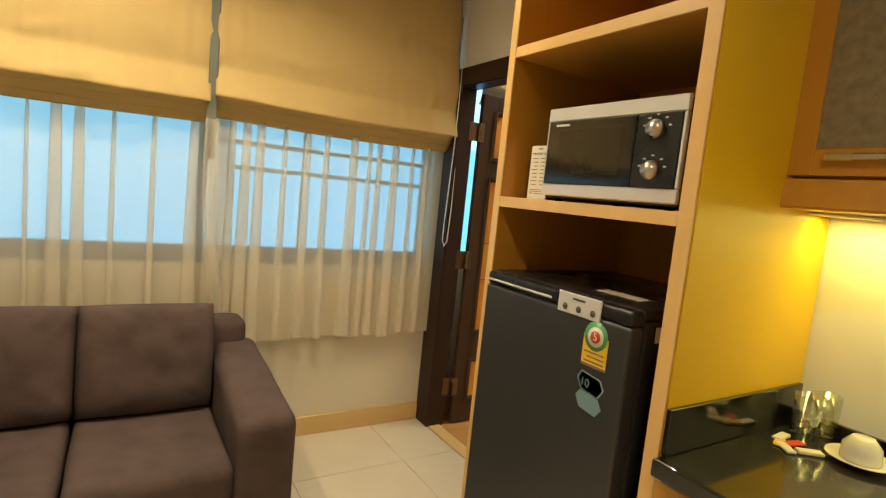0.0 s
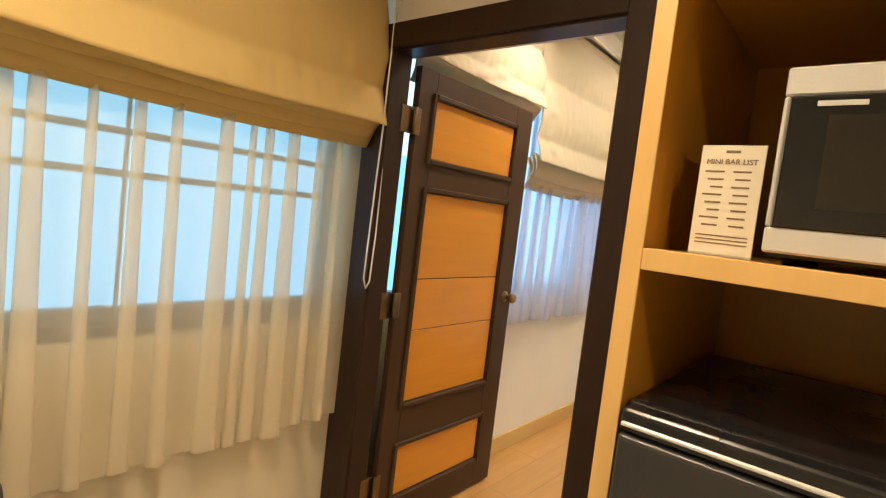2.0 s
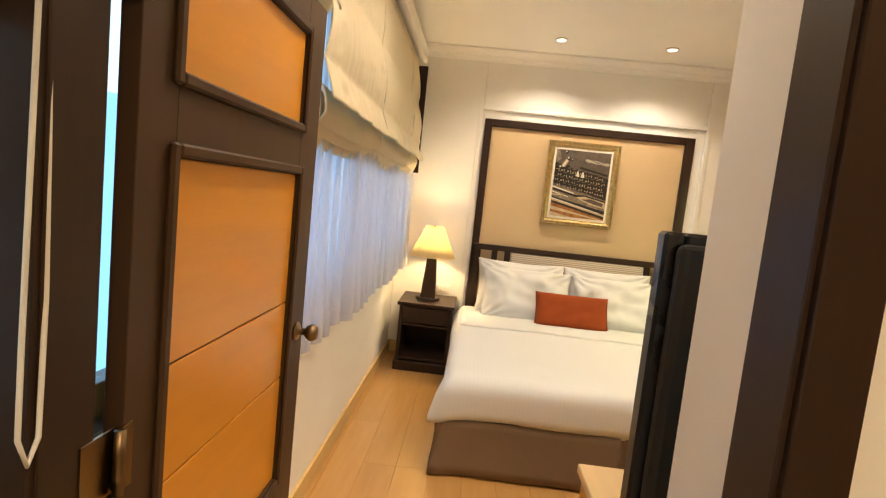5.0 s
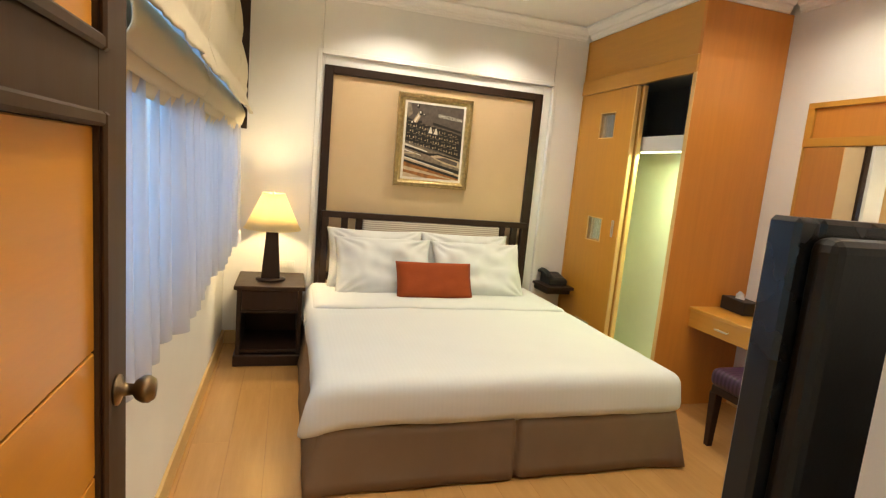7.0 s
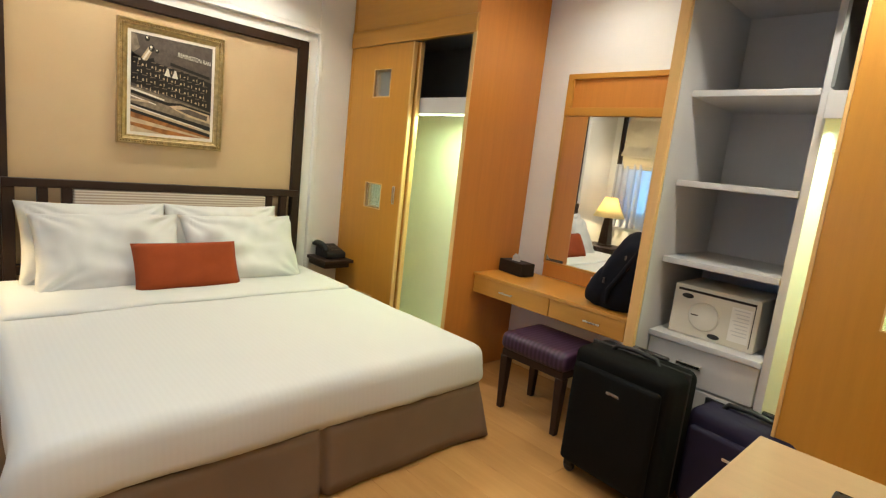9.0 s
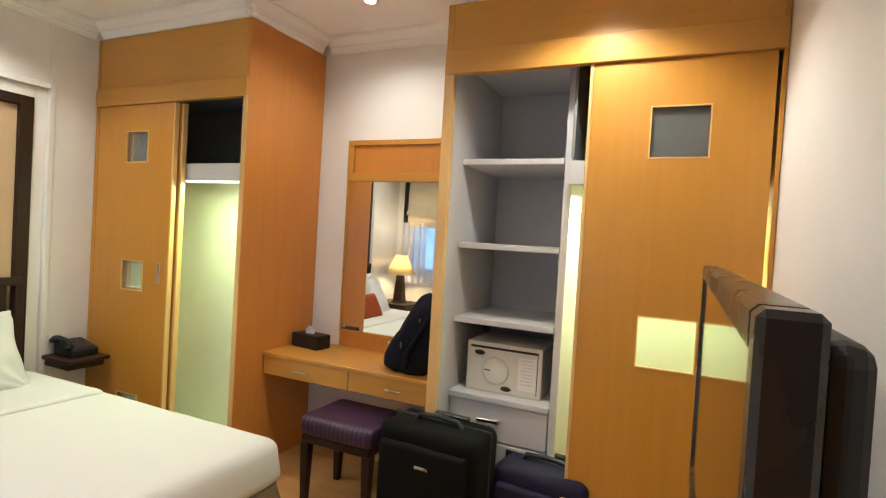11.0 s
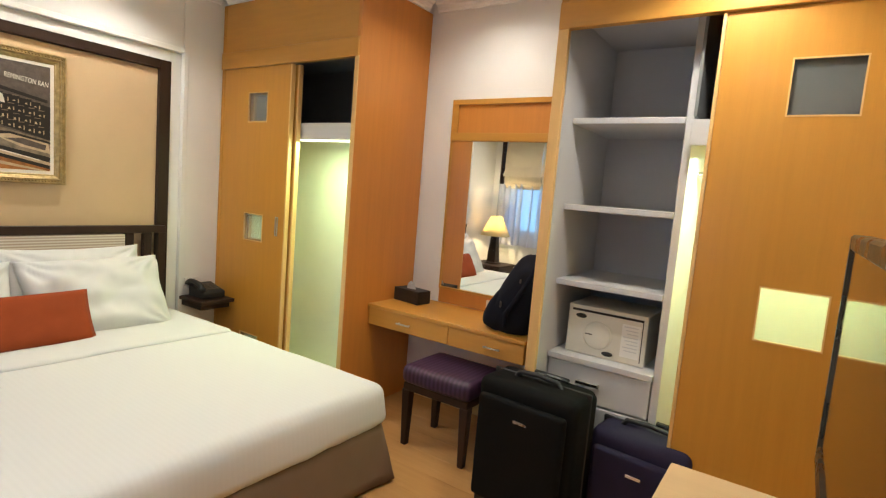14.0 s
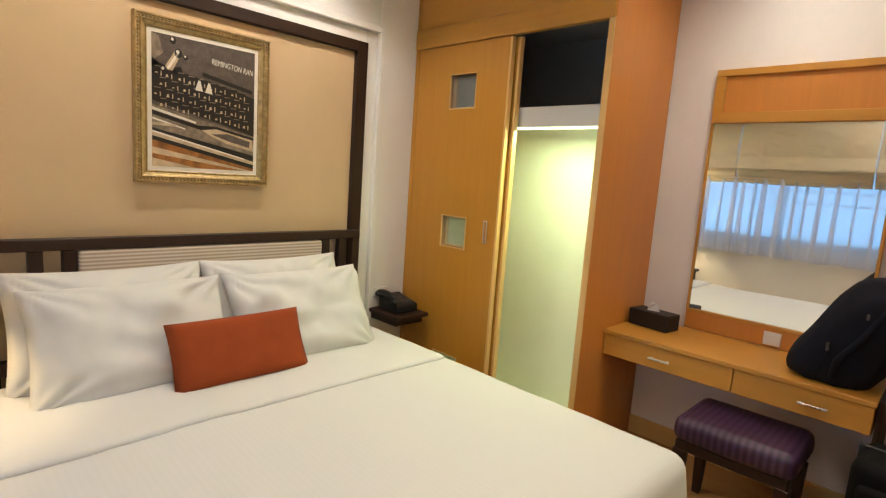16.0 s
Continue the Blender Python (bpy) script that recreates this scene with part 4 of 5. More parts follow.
def print_poly(name, pts, mat, layer):
    bm = bmesh.new()
    vs = [bm.verts.new((IX - 0.0006 * layer, *in_pic(u, v))) for u, v in pts]
    f = bm.faces.new(vs)
    bmesh.ops.recalc_face_normals(bm, faces=bm.faces)
    f.normal_update()
    if f.normal.x > 0:
        f.normal_flip()
    return put(name, bm, mat, pic)


print_poly("print_ground", [(0, 0), (1, 0), (1, 1), (0, 1)], P_GREY, 0)
print_poly("print_corner", [(0, 0), (0.42, 0), (0, 0.065)], P_TAN, 3)
print_poly("print_table", [(0, 0), (1, 0), (1, 0.035), (0, 0.215)], P_ORANGE, 1)
print_poly("print_table", [(0, 0.10), (0.9, 0.0), (1, 0), (0.6, 0.06), (0, 0.15)], P_TAN, 2)
print_poly("print_table", [(0.25, 0.115), (0.8, 0.03), (0.9, 0.03), (0.4, 0.11), (0.25, 0.14)], P_ORANGE, 3)
print_poly("print_gap", [(0, 0.205), (1, 0.02), (1, 0.055), (0, 0.235)], P_DARK, 2)
print_poly("print_trim", [(0, 0.235), (1, 0.055), (1, 0.085), (0, 0.275)], P_TAN, 2)
print_poly("print_trim", [(0, 0.262), (0.9, 0.095), (0.9, 0.105), (0, 0.275)], P_LIGHT, 3)
print_poly("print_body", [(0, 0.275), (1, 0.085), (1, 0.30), (0, 0.47)], P_MID, 1)
print_poly("print_gap", [(0, 0.275), (1, 0.085), (1, 0.135), (0.6, 0.20), (0, 0.295)], P_DARK, 2)
print_poly("print_body", [(0.45, 0.315), (0.62, 0.335), (0.98, 0.27), (1, 0.17), (0.7, 0.22), (0.55, 0.27)], P_TAN, 2)
print_poly("print_body", [(0.55, 0.285), (0.72, 0.30), (0.96, 0.25), (0.95, 0.20), (0.75, 0.235)], P_GREY, 3)
print_poly("print_gap", [(0, 0.395), (0.45, 0.31), (0.6, 0.33), (1, 0.265), (1, 0.285), (0.6, 0.35), (0.42, 0.345), (0, 0.425)], P_DARK, 4)
print_poly("print_trim", [(0, 0.43), (0.40, 0.355), (0.40, 0.372), (0, 0.452)], P_LIGHT, 3)
print_poly("print_trim", [(0, 0.36), (0.30, 0.30), (0.30, 0.31), (0, 0.375)], P_LIGHT, 3)
print_poly("print_rail", [(0, 0.47), (0.65, 0.36), (0.65, 0.385), (0, 0.505)], P_GREY, 3)
print_poly("print_keys_ground", [(0, 0.50), (0.65, 0.375), (1, 0.30), (1, 0.62), (0.55, 0.70), (0.25, 0.74), (0, 0.80)], P_DARK, 4)
print_poly("print_rail", [(0.46, 0.735), (0.97, 0.655), (0.97, 0.685), (0.46, 0.768)], P_DARK, 5)
print_poly("print_lever", [(0.02, 0.80), (0.10, 0.86), (0.06, 0.98), (0, 1.0), (0, 0.80)], P_MID, 3)
print_poly("print_lever", [(0.09, 0.73), (0.21, 0.90), (0.27, 0.89), (0.17, 0.72)], P_TAN, 5)
print_poly("print_lever", [(0.125, 0.75), (0.225, 0.885), (0.245, 0.88), (0.15, 0.745)], P_LIGHT, 6)
for cu, cv, cr in ((0.235, 0.875, 0.036), (0.185, 0.965, 0.030), (0.10, 0.735, 0.034), (0.30, 0.855, 0.022)):
    print_poly("print_joint", [(cu + cr * math.cos(k * math.pi / 5), cv + cr * math.sin(k * math.pi / 5)) for k in range(10)], P_DARK, 6)
    print_poly("print_glint", [(cu - 0.2 * cr + 0.45 * cr * math.cos(k * math.pi / 4), cv + 0.3 * cr + 0.4 * cr * math.sin(k * math.pi / 4)) for k in range(8)], P_LIGHT, 7)
print_poly("print_lever", [(0.0, 0.82), (0.06, 0.78), (0.18, 0.76), (0.26, 0.78), (0.28, 0.72), (0, 0.70)], P_DARK, 4)
bmk, bml, bmt = bmesh.new(), bmesh.new(), bmesh.new()
keyrng = random.Random(12)


def print_quad(bmx, u, v, w, h, layer, flare=1.0):
    at = [(u - w, v - h), (u + w, v - h), (u + w * flare, v + h), (u - w * flare, v + h)]
    bmx.faces.new([bmx.verts.new((IX - 0.0006 * layer, *in_pic(min(0.995, max(0.005, a)), b))) for a, b in at][::-1])


for r in range(4):
    for c in range(10):
        u = 0.05 + c * 0.102 + (r % 2) * 0.045 + keyrng.uniform(-0.008, 0.008)
        v = 0.735 - r * 0.078 - u * 0.12 + keyrng.uniform(-0.006, 0.006)
        if u > 0.97 or v < 0.50 - 0.19 * u:
            continue
        print_quad(bmt, u + 0.004, v + 0.022, 0.034, 0.007, 6, 0.8)
        print_quad(bmk, u, v + 0.008, 0.036, 0.014, 7, 1.1)
        print_quad(bml, u + 0.030, v - 0.020, 0.005, keyrng.uniform(0.016, 0.026), 6)
        print_quad(bml, u - 0.012, v - 0.022, 0.014, keyrng.uniform(0.004, 0.012), 6, 0.5)
tagged(put("print_key_tops", bmk, P_DARK, pic), kind="stuff")
tagged(put("print_key_rims", bmt, P_MID, pic), kind="stuff")
tagged(put("print_key_stems", bml, P_TAN, pic), kind="stuff")
for k, v0 in ((0, 0.665), (1, 0.655)):
    print_poly("print_key_light", [(0.39 + 0.095 * k, v0 - 0.045), (0.465 + 0.095 * k, v0 - 0.05), (0.44 + 0.095 * k, v0 + 0.03), (0.42 + 0.095 * k, v0 + 0.035)], P_LIGHT, 8)
ty, tz = in_pic(0.765, 0.845)
flat_text("print_word", "REMINGTON RAN", 0.040, facing(IX - 0.004, ty + 0.0, tz, "-x") @ pose(0, 0, 0, 0, 0, -6), P_LIGHT, pic).scale = (0.66, 1, 1)
boxes("print_bar", [((IX - 0.003, in_pic(0.21, 0)[0], in_pic(0, 0.315)[1]), (IX - 0.002, in_pic(0.0, 0)[0], in_pic(0, 0.335)[1]))], P_TAN, pic, 0)

# ---- bedroom: bed ----
bed = thing("bed", (4.5, 0.84, 0), "made double bed with white duvet and taupe valance", "bed")
BX0, BX1, BY0, BY1 = 3.455, 5.545, -0.145, 1.815


def valance():
    bm = bmesh.new()
    pts = []
    r = 0.05
    corners = [(BX1, BY1), (BX0, BY1), (BX0, BY0), (BX1, BY0)]
    for (ax, ay), (cx, cy) in zip(corners, corners[1:]):
        n = int(math.hypot(cx - ax, cy - ay) / 0.012)
        for k in range(n):
            pts.append((ax + (cx - ax) * k / n, ay + (cy - ay) * k / n))
    pts.append(corners[-1])
    c = Vector(((BX0 + BX1) / 2, (BY0 + BY1) / 2))
    rows = []
    for j in range(7):
        s = j / 6
        row = []
        for k, (x, y) in enumerate(pts):
            pleat = 0.035 * math.exp(-((y - 0.82) / 0.016) ** 2) if x < BX0 + 0.01 else 0
            n = (noise.noise(Vector((x * 3, y * 3, s))) * 0.012 + noise.noise(Vector((x * 11, y * 11, 4))) * 0.004) * s
            flare = 0.034 * s + 0.03 * s * math.exp(-min(abs(y - BY0), abs(y - BY1), 1) / 0.06)
            d = (Vector((x, y)) - c)
            out = Vector((-1 if x <= BX0 + 1e-6 else 0, 1 if y >= BY1 - 1e-6 else (-1 if y <= BY0 + 1e-6 else 0)))
            row.append(bm.verts.new((x + out.x * (n + flare - pleat), y + out.y * (n + flare), 0.32 - s * 0.305)))
        rows.append(row)
    for a, b in zip(rows, rows[1:]):
        for k in range(len(pts) - 1):
            bm.faces.new((a[k], b[k], b[k + 1], a[k + 1]))
    ob = put("valance", bm, TAUPE, bed, True)
    mod = ob.modifiers.new("thick", "SOLIDIFY")
    mod.thickness = 0.006


valance()
box("base", (BX0 + 0.06, BY0 + 0.06, 0.03), (BX1, BY1 - 0.06, 0.31), TAUPE, bed)


def duvet():
    """The tucked cover: a rounded slab with a soft hem, drawn out at the foot corner by the window."""
    bm = bmesh.new()
    add_box(bm, (BX0 - 0.02, BY0 - 0.03, 0.30), (BX1 - 0.10, BY1 + 0.03, 0.535), 0.075, 5)
    for _ in range(1):
        bmesh.ops.subdivide_edges(bm, edges=[e for e in bm.edges if e.calc_length() > 0.15], cuts=26, use_grid_fill=True)
    for v in bm.verts:
        p = v.co
        n = noise.noise(p * 2.2) * 0.010 + noise.noise(p * 6.5) * 0.004
        if p.z < 0.50:
            n += 0.006 * noise.noise(Vector((p.x * 14, p.y * 14, p.z * 5)))
        if p.z > 0.455:
            p.z += n * 0.8 + 0.012 * (1 - ((p.y - 0.83) / 1.0) ** 2)
        else:
            low = (0.535 - p.z) / 0.23
            p.x += n * 1.6 * low
            p.y += n * 1.6 * low
            if p.x < BX0 + 0.05:
                p.x += 0.012 * math.sin(p.z * 30)
            if p.z < 0.33:
                p.z += noise.noise(Vector((p.x * 5, p.y * 5, 0))) * 0.02
        f = math.exp(-((p.x - BX0) / 0.12) ** 2) * max(0, min(1, (p.y - 1.74) / 0.1))
        low = max(0, (0.56 - p.z) / 0.25)
        p.y += 0.10 * f * low
        p.z -= 0.085 * f * low
    put("duvet", bm, SATIN, bed, True)


duvet()


def folded_sheet():
    """The top sheet turned back over the duvet near the pillows."""
    bm = bmesh.new()
    ny = 80
    prof = [(5.44, 0.018), (5.2, 0.018), (5.0, 0.019), (4.85, 0.020), (4.76, 0.021), (4.735, 0.019), (4.722, 0.012), (4.718, 0.003), (4.724, -0.006), (4.75, -0.014), (4.9, -0.016)]
    rows = []
    for px, up in prof:
        row = []
        for j in range(ny + 1):
            y = BY0 - 0.04 + (BY1 - BY0 + 0.08) * j / ny
            edge = min(j, ny - j) / ny
            drop = 0.13 * max(0, 1 - edge / 0.05) ** 2
            dip = 0.03 * max(0, 1 - edge / 0.05)
            p = Vector((px, y, 0.535))
            top = 0.535 + 0.8 * (noise.noise(p * 2.2) * 0.010 + noise.noise(p * 6.5) * 0.004) + 0.012 * (1 - ((y - 0.83) / 1.0) ** 2)
            wave = 0.014 * noise.noise(Vector((0, y * 3, 7))) + 0.004 * noise.noise(Vector((0, y * 14, 7)))
            lift = noise.noise(Vector((px * 7, y * 6, 2))) * 0.004 if up > 0 else 0
            row.append(bm.verts.new((px + wave + dip, y, top + up - drop + lift)))
        rows.append(row)
    for a, b in zip(rows, rows[1:]):
        for j in range(ny):
            bm.faces.new((a[j], a[j + 1], b[j + 1], b[j]))
    bmesh.ops.recalc_face_normals(bm, faces=bm.faces)
    put("turned_back_sheet", bm, LINEN, bed, True)


folded_sheet()
box("mattress", (BX0 + 0.04, BY0 + 0.02, 0.31), (BX1, BY1 - 0.02, 0.515), LINEN, bed, 0.04, 3)

PG = "pillows on the bed"
for y, x, tilt, seed in ((1.285, 5.425, 70, 3), (0.50, 5.425, 70, 8), (1.235, 5.285, 60, 13), (0.435, 5.27, 60, 21)):
    p = soft_body("pillow", (0.80, 0.52, 0.22), LINEN, pose(x, y, 0.768 if x > 5.35 else 0.728, 0, 0, -90) @ pose(0, 0, 0, tilt, 0, 0), None, 48, 0.42, 0.038, seed, corner=0.07)
    tagged(p, "plump white cotton pillow leaning on the headboard", "pillow", PG)
tagged(soft_body("cushion", (0.62, 0.31, 0.12), RUST, pose(5.07, 0.865, 0.678, 0, 0, -90) @ pose(0, 0, 0, 62, 0, 0), None, 16, 0.30, 0.008, 2, corner=0.03), "rust-red oblong cushion in front of the pillows", "cushion")

# ---- bedroom: nightstand and lamp ----
ns = thing("nightstand", (5.32, 2.09, 0), "dark stained wooden nightstand with an open shelf", "nightstand")
box("top", (5.055, 1.845, 0.575), (5.58, 2.34, 0.605), DARK, ns, 0.004)
boxes("body", [((5.08, 1.865, 0.06), (5.575, 1.895, 0.574)), ((5.08, 2.29, 0.06), (5.575, 2.32, 0.574)), ((5.55, 1.895, 0.06), (5.575, 2.29, 0.574)), ((5.08, 1.895, 0.10), (5.55, 2.29, 0.125)), ((5.08, 1.895, 0.40), (5.55, 2.29, 0.42))], DARK, ns, 0.003)
box("drawer", (5.075, 1.897, 0.425), (5.095, 2.288, 0.57), DARK, ns, 0.004)
box("plinth", (5.065, 1.85, 0.0), (5.575, 2.335, 0.085), DARK, ns, 0.006)
lamp = thing("table_lamp", (5.30, 2.10, 0.605), "dark tapered table lamp with a lit cream shade", "lamp")


def frustum(name, c, lo, hi, z0, z1, mat, parent, closed=True):
    bm = bmesh.new()
    a = [bm.verts.new((c[0] + sx * lo, c[1] + sy * lo, z0)) for sx, sy in ((-1, -1), (1, -1), (1, 1), (-1, 1))]
    b = [bm.verts.new((c[0] + sx * hi, c[1] + sy * hi, z1)) for sx, sy in ((-1, -1), (1, -1), (1, 1), (-1, 1))]
    for k in range(4):
        bm.faces.new((a[k], a[(k + 1) % 4], b[(k + 1) % 4], b[k]))
    if closed:
        bm.faces.new(a[::-1])
        bm.faces.new(b)
        bmesh.ops.bevel(bm, geom=list(bm.edges), offset=0.004, segments=2, affect="EDGES")
    ob = put(name, bm, mat, parent)
    return ob


turned("foot", [(0.095, 0), (0.108, 0.004), (0.110, 0.014), (0.085, 0.022), (0.07, 0.024)], (5.30, 2.10, 0.6055), DARK, lamp, 36)
frustum("stem", (5.30, 2.10), 0.068, 0.042, 0.628, 0.985, DARK, lamp)
bm = bmesh.new()
rim = [[bm.verts.new((5.30 + r * math.cos(math.pi * k / 24), 2.10 + r * math.sin(math.pi * k / 24), z)) for k in range(48)] for r, z in ((0.205, 0.998), (0.140, 1.13), (0.080, 1.262))]
for lo_ring, hi_ring in zip(rim, rim[1:]):
    for k in range(48):
        bm.faces.new((lo_ring[k], lo_ring[(k + 1) % 48], hi_ring[(k + 1) % 48], hi_ring[k]))
put("shade", bm, SHADE, lamp, True).modifiers.new("thick", "SOLIDIFY").thickness = 0.003
for r, z in ((0.2055, 0.999), (0.0805, 1.261)):
    tube("shade_binding", [(5.30 + r * math.cos(math.pi * k / 24), 2.10 + r * math.sin(math.pi * k / 24), z) for k in range(48)], 0.003, SHADE, lamp, True)
turned("finial", [(0.006, 0), (0.009, 0.006), (0.004, 0.014)], (5.30, 2.10, 1.258), BRASS, lamp, 12)
tube("shade_carrier", [(5.22, 2.10, 1.258), (5.30, 2.10, 1.258), (5.38, 2.10, 1.258)], 0.002, BRASS, lamp)
box("socket", (5.285, 2.085, 0.985), (5.315, 2.115, 1.05), BRASS, lamp)
tagged(boxes("wall_switch", [((HX - 0.012, 1.925, 0.63), (HX - 0.001, 2.05, 0.70)), ((HX - 0.016, 1.94, 0.645), (HX - 0.012, 1.975, 0.685)), ((HX - 0.016, 1.99, 0.645), (HX - 0.012, 2.03, 0.685))], WHITEP), "white switch plate on the wall by the lamp", "switch")

# ---- bedroom: telephone shelf ----
ps = thing("telephone_shelf", (5.45, -0.37, 0.56), "small dark wooden wall shelf for the telephone", "shelf")
box("board", (5.29, -0.515, 0.575), (HX - 0.002, -0.245, 0.60), DARK, ps, 0.003)
box("apron", (5.33, -0.50, 0.53), (HX - 0.002, -0.265, 0.574), DARK, ps, 0.003)
ph = thing("telephone", (5.45, -0.37, 0.60), "black desk telephone with its handset on", "telephone")
bm = bmesh.new()
add_box(bm, (5.36, -0.48, 0.601), (5.56, -0.30, 0.655), 0.012, 2)
for v in bm.verts:
    if v.co.z > 0.63:
        v.co.z += (v.co.x - 5.36) * 0.22
put("body", bm, BLACKM, ph)
tube("handset", [(5.375, -0.30, 0.688), (5.40, -0.30, 0.704), (5.44, -0.30, 0.716), (5.50, -0.30, 0.722), (5.54, -0.30, 0.718), (5.565, -0.30, 0.706)], 0.017, BLACKM, ph)
for x, z in ((5.385, 0.672), (5.555, 0.694)):
    turned("ear_cup", [(0.024, 0), (0.029, 0.006), (0.027, 0.020), (0.016, 0.030)], (x, -0.30, z - 0.006), BLACKM, ph, 20)
tube("coiled_cord", [(5.36 + 0.006 * math.cos(k * 1.3) - 0.0006 * k, -0.30 - 0.0035 * k, 0.632 - 0.0012 * k + 0.006 * math.sin(k * 1.3)) for k in range(22)], 0.0022, BLACKM, ph)
boxes("keys", [((5.40 + 0.03 * a, -0.46 + 0.035 * b, 0.655 + 0.007 * a), (5.42 + 0.03 * a, -0.435 + 0.035 * b, 0.672 + 0.007 * a)) for a in range(4) for b in range(3)], P_GREY, ph, 0.002)
tagged(box("telephone_socket", (HX - 0.012, -0.40, 0.665), (HX - 0.001, -0.285, 0.735), WHITEP), "white telephone socket plate on the wall", "socket")

# ---- bedroom: wardrobes ----


def sliding_door(parent, x0, x1, z0, z1, y, holes):
    """A veneer door with square reeded-glass lights: holes as (x0, x1, [(z0, z1), ...])."""
    hx0, hx1, hz = holes
    parts = [((x0, y - 0.03, z0), (hx0, y, z1)), ((hx1, y - 0.03, z0), (x1, y, z1))]
    zz = [z0] + [v for pair in hz for v in pair] + [z1]
    parts += [((hx0, y - 0.03, a), (hx1, y, b)) for a, b in zip(zz[0::2], zz[1::2])]
    boxes("door", parts, OAK, parent, 0)
    for a, b in hz:
        boxes("light_bead", [((hx0, y - 0.006, a), (hx0 + 0.006, y + 0.003, b)), ((hx1 - 0.006, y - 0.006, a), (hx1, y + 0.003, b)), ((hx0 + 0.006, y - 0.006, a), (hx1 - 0.006, y + 0.003, a + 0.006)), ((hx0 + 0.006, y - 0.006, b - 0.006), (hx1 - 0.006, y + 0.003, b))], EDGE, parent, 0)
        p = box("pane", (hx0 + 0.001, y - 0.020, a + 0.001), (hx1 - 0.001, y - 0.015, b - 0.001), REEDED, parent, 0)
        p.visible_shadow = False


wa = thing("wardrobe", (4.88, -0.9, 0), "built-in honey veneer wardrobe with an open sliding door", "wardrobe", "wardrobes")
YB = BY + 0.004
AX1 = HX - 0.004
box("side", (AX, YB, 0), (AX + 0.03, AF, CZ - 0.106), ORANGE, wa, 0.002)
box("side_edging", (AX + 0.001, AF, 0), (AX + 0.035, AF + 0.006, 2.33), EDGE, wa, 0.001)
box("side_return", (AX1 - 0.035, YB, 0), (AX1, AF, CZ - 0.106), OAK, wa, 0.002)
box("top_panel", (AX + 0.031, AF - 0.03, 2.445), (AX1 - 0.036, AF - 0.002, CZ - 0.106), OAK_H, wa, 0)
box("top_rail", (AX + 0.005, AF - 0.028, 2.325), (AX1 - 0.004, AF + 0.012, 2.444), OAK_H, wa, 0.003)
box("lining_back", (AX + 0.031, -1.015, 0.08), (AX1 - 0.036, -1.0, 1.914), INNER, wa, 0)
box("lining_left", (AX1 - 0.048, -0.999, 0.08), (AX1 - 0.036, AF - 0.1, 1.93), INNER, wa, 0)
box("lining_right", (AX + 0.031, -0.999, 0.08), (AX + 0.043, AF - 0.04, 1.93), INNER, wa, 0)
box("dark_back", (AX + 0.031, YB, 1.94), (AX1 - 0.036, YB + 0.012, 2.7), SHADED_LINING, wa, 0)
boxes("dark_sides", [((AX + 0.031, YB + 0.013, 1.94), (AX + 0.041, AF - 0.04, 2.7)), ((AX1 - 0.046, YB + 0.013, 1.94), (AX1 - 0.036, AF - 0.04, 2.7)), ((AX + 0.042, YB + 0.013, 2.44), (AX1 - 0.047, AF - 0.04, 2.46))], SHADED_LINING, wa, 0)
box("hat_shelf", (AX + 0.044, YB + 0.013, 1.915), (AX1 - 0.049, AF - 0.09, 1.935), GREYWHITE, wa, 0)
box("hat_shelf_front", (AX + 0.044, AF - 0.10, 1.825), (AX1 - 0.049, AF - 0.085, 1.935), GREYWHITE, wa, 0.002)
box("tube_lamp", (AX + 0.07, AF - 0.13, 1.813), (4.80, AF - 0.108, 1.826), TUBE, wa, 0.008, 2)
box("floor_board", (AX + 0.031, YB, 0.0), (AX1 - 0.036, AF, 0.078), INNER, wa, 0.002)
sliding_door(wa, 4.80, AX1 - 0.037, 0.08, 2.322, AF - 0.004, (5.035, 5.257, [(0.14, 0.355), (1.060, 1.266), (1.93, 2.145)]))
box("door_edge", (4.785, AF - 0.034, 0.08), (4.799, AF + 0.0, 2.322), EDGE, wa, 0.002)
box("second_door_edge", (4.755, AF - 0.075, 0.08), (4.772, AF - 0.04, 2.322), EDGE, wa, 0.002)
sliding_door(wa, 4.773, AX1 - 0.06, 0.08, 2.322, AF - 0.042, (5.045, 5.247, [(0.15, 0.345), (1.070, 1.256), (1.94, 2.135)]))
tube("flush_pull", [(4.868, AF - 0.001, 1.13), (4.868, AF - 0.001, 1.26), (4.888, AF - 0.001, 1.26), (4.888, AF - 0.001, 1.13)], 0.005, STEEL, wa, True)

wb = thing("wardrobe", (2.12, -0.88, 0), "built-in honey veneer wardrobe with open white shelves", "wardrobe", "wardrobes")
WX0, WX1, WF = 1.43, 2.845, -0.50
box("side", (WX1 - 0.032, YB, 0), (WX1, WF, SOF - 0.003), OAK, wb, 0.002)
box("side_edging", (WX1 - 0.052, WF - 0.02, 0), (WX1 - 0.001, WF + 0.008, 2.335), EDGE, wb, 0.002)
box("side_return", (PX1 + 0.003, YB, 0), (PX1 + 0.02, WF, SOF - 0.003), OAK, wb, 0.002)
box("top_panel", (PX1 + 0.021, WF - 0.03, 2.455), (WX1 - 0.033, WF - 0.002, SOF - 0.003), OAK_H, wb, 0)
box("top_rail", (PX1 + 0.004, WF - 0.028, 2.335), (WX1 - 0.002, WF + 0.014, 2.454), OAK_H, wb, 0.003)
box("back", (PX1 + 0.021, YB, 0.05), (WX1 - 0.033, YB + 0.012, 1.9), INNER, wb, 0)
box("dark_back", (PX1 + 0.021, YB, 1.905), (2.235, YB + 0.012, 2.6), SHADED_LINING, wb, 0)
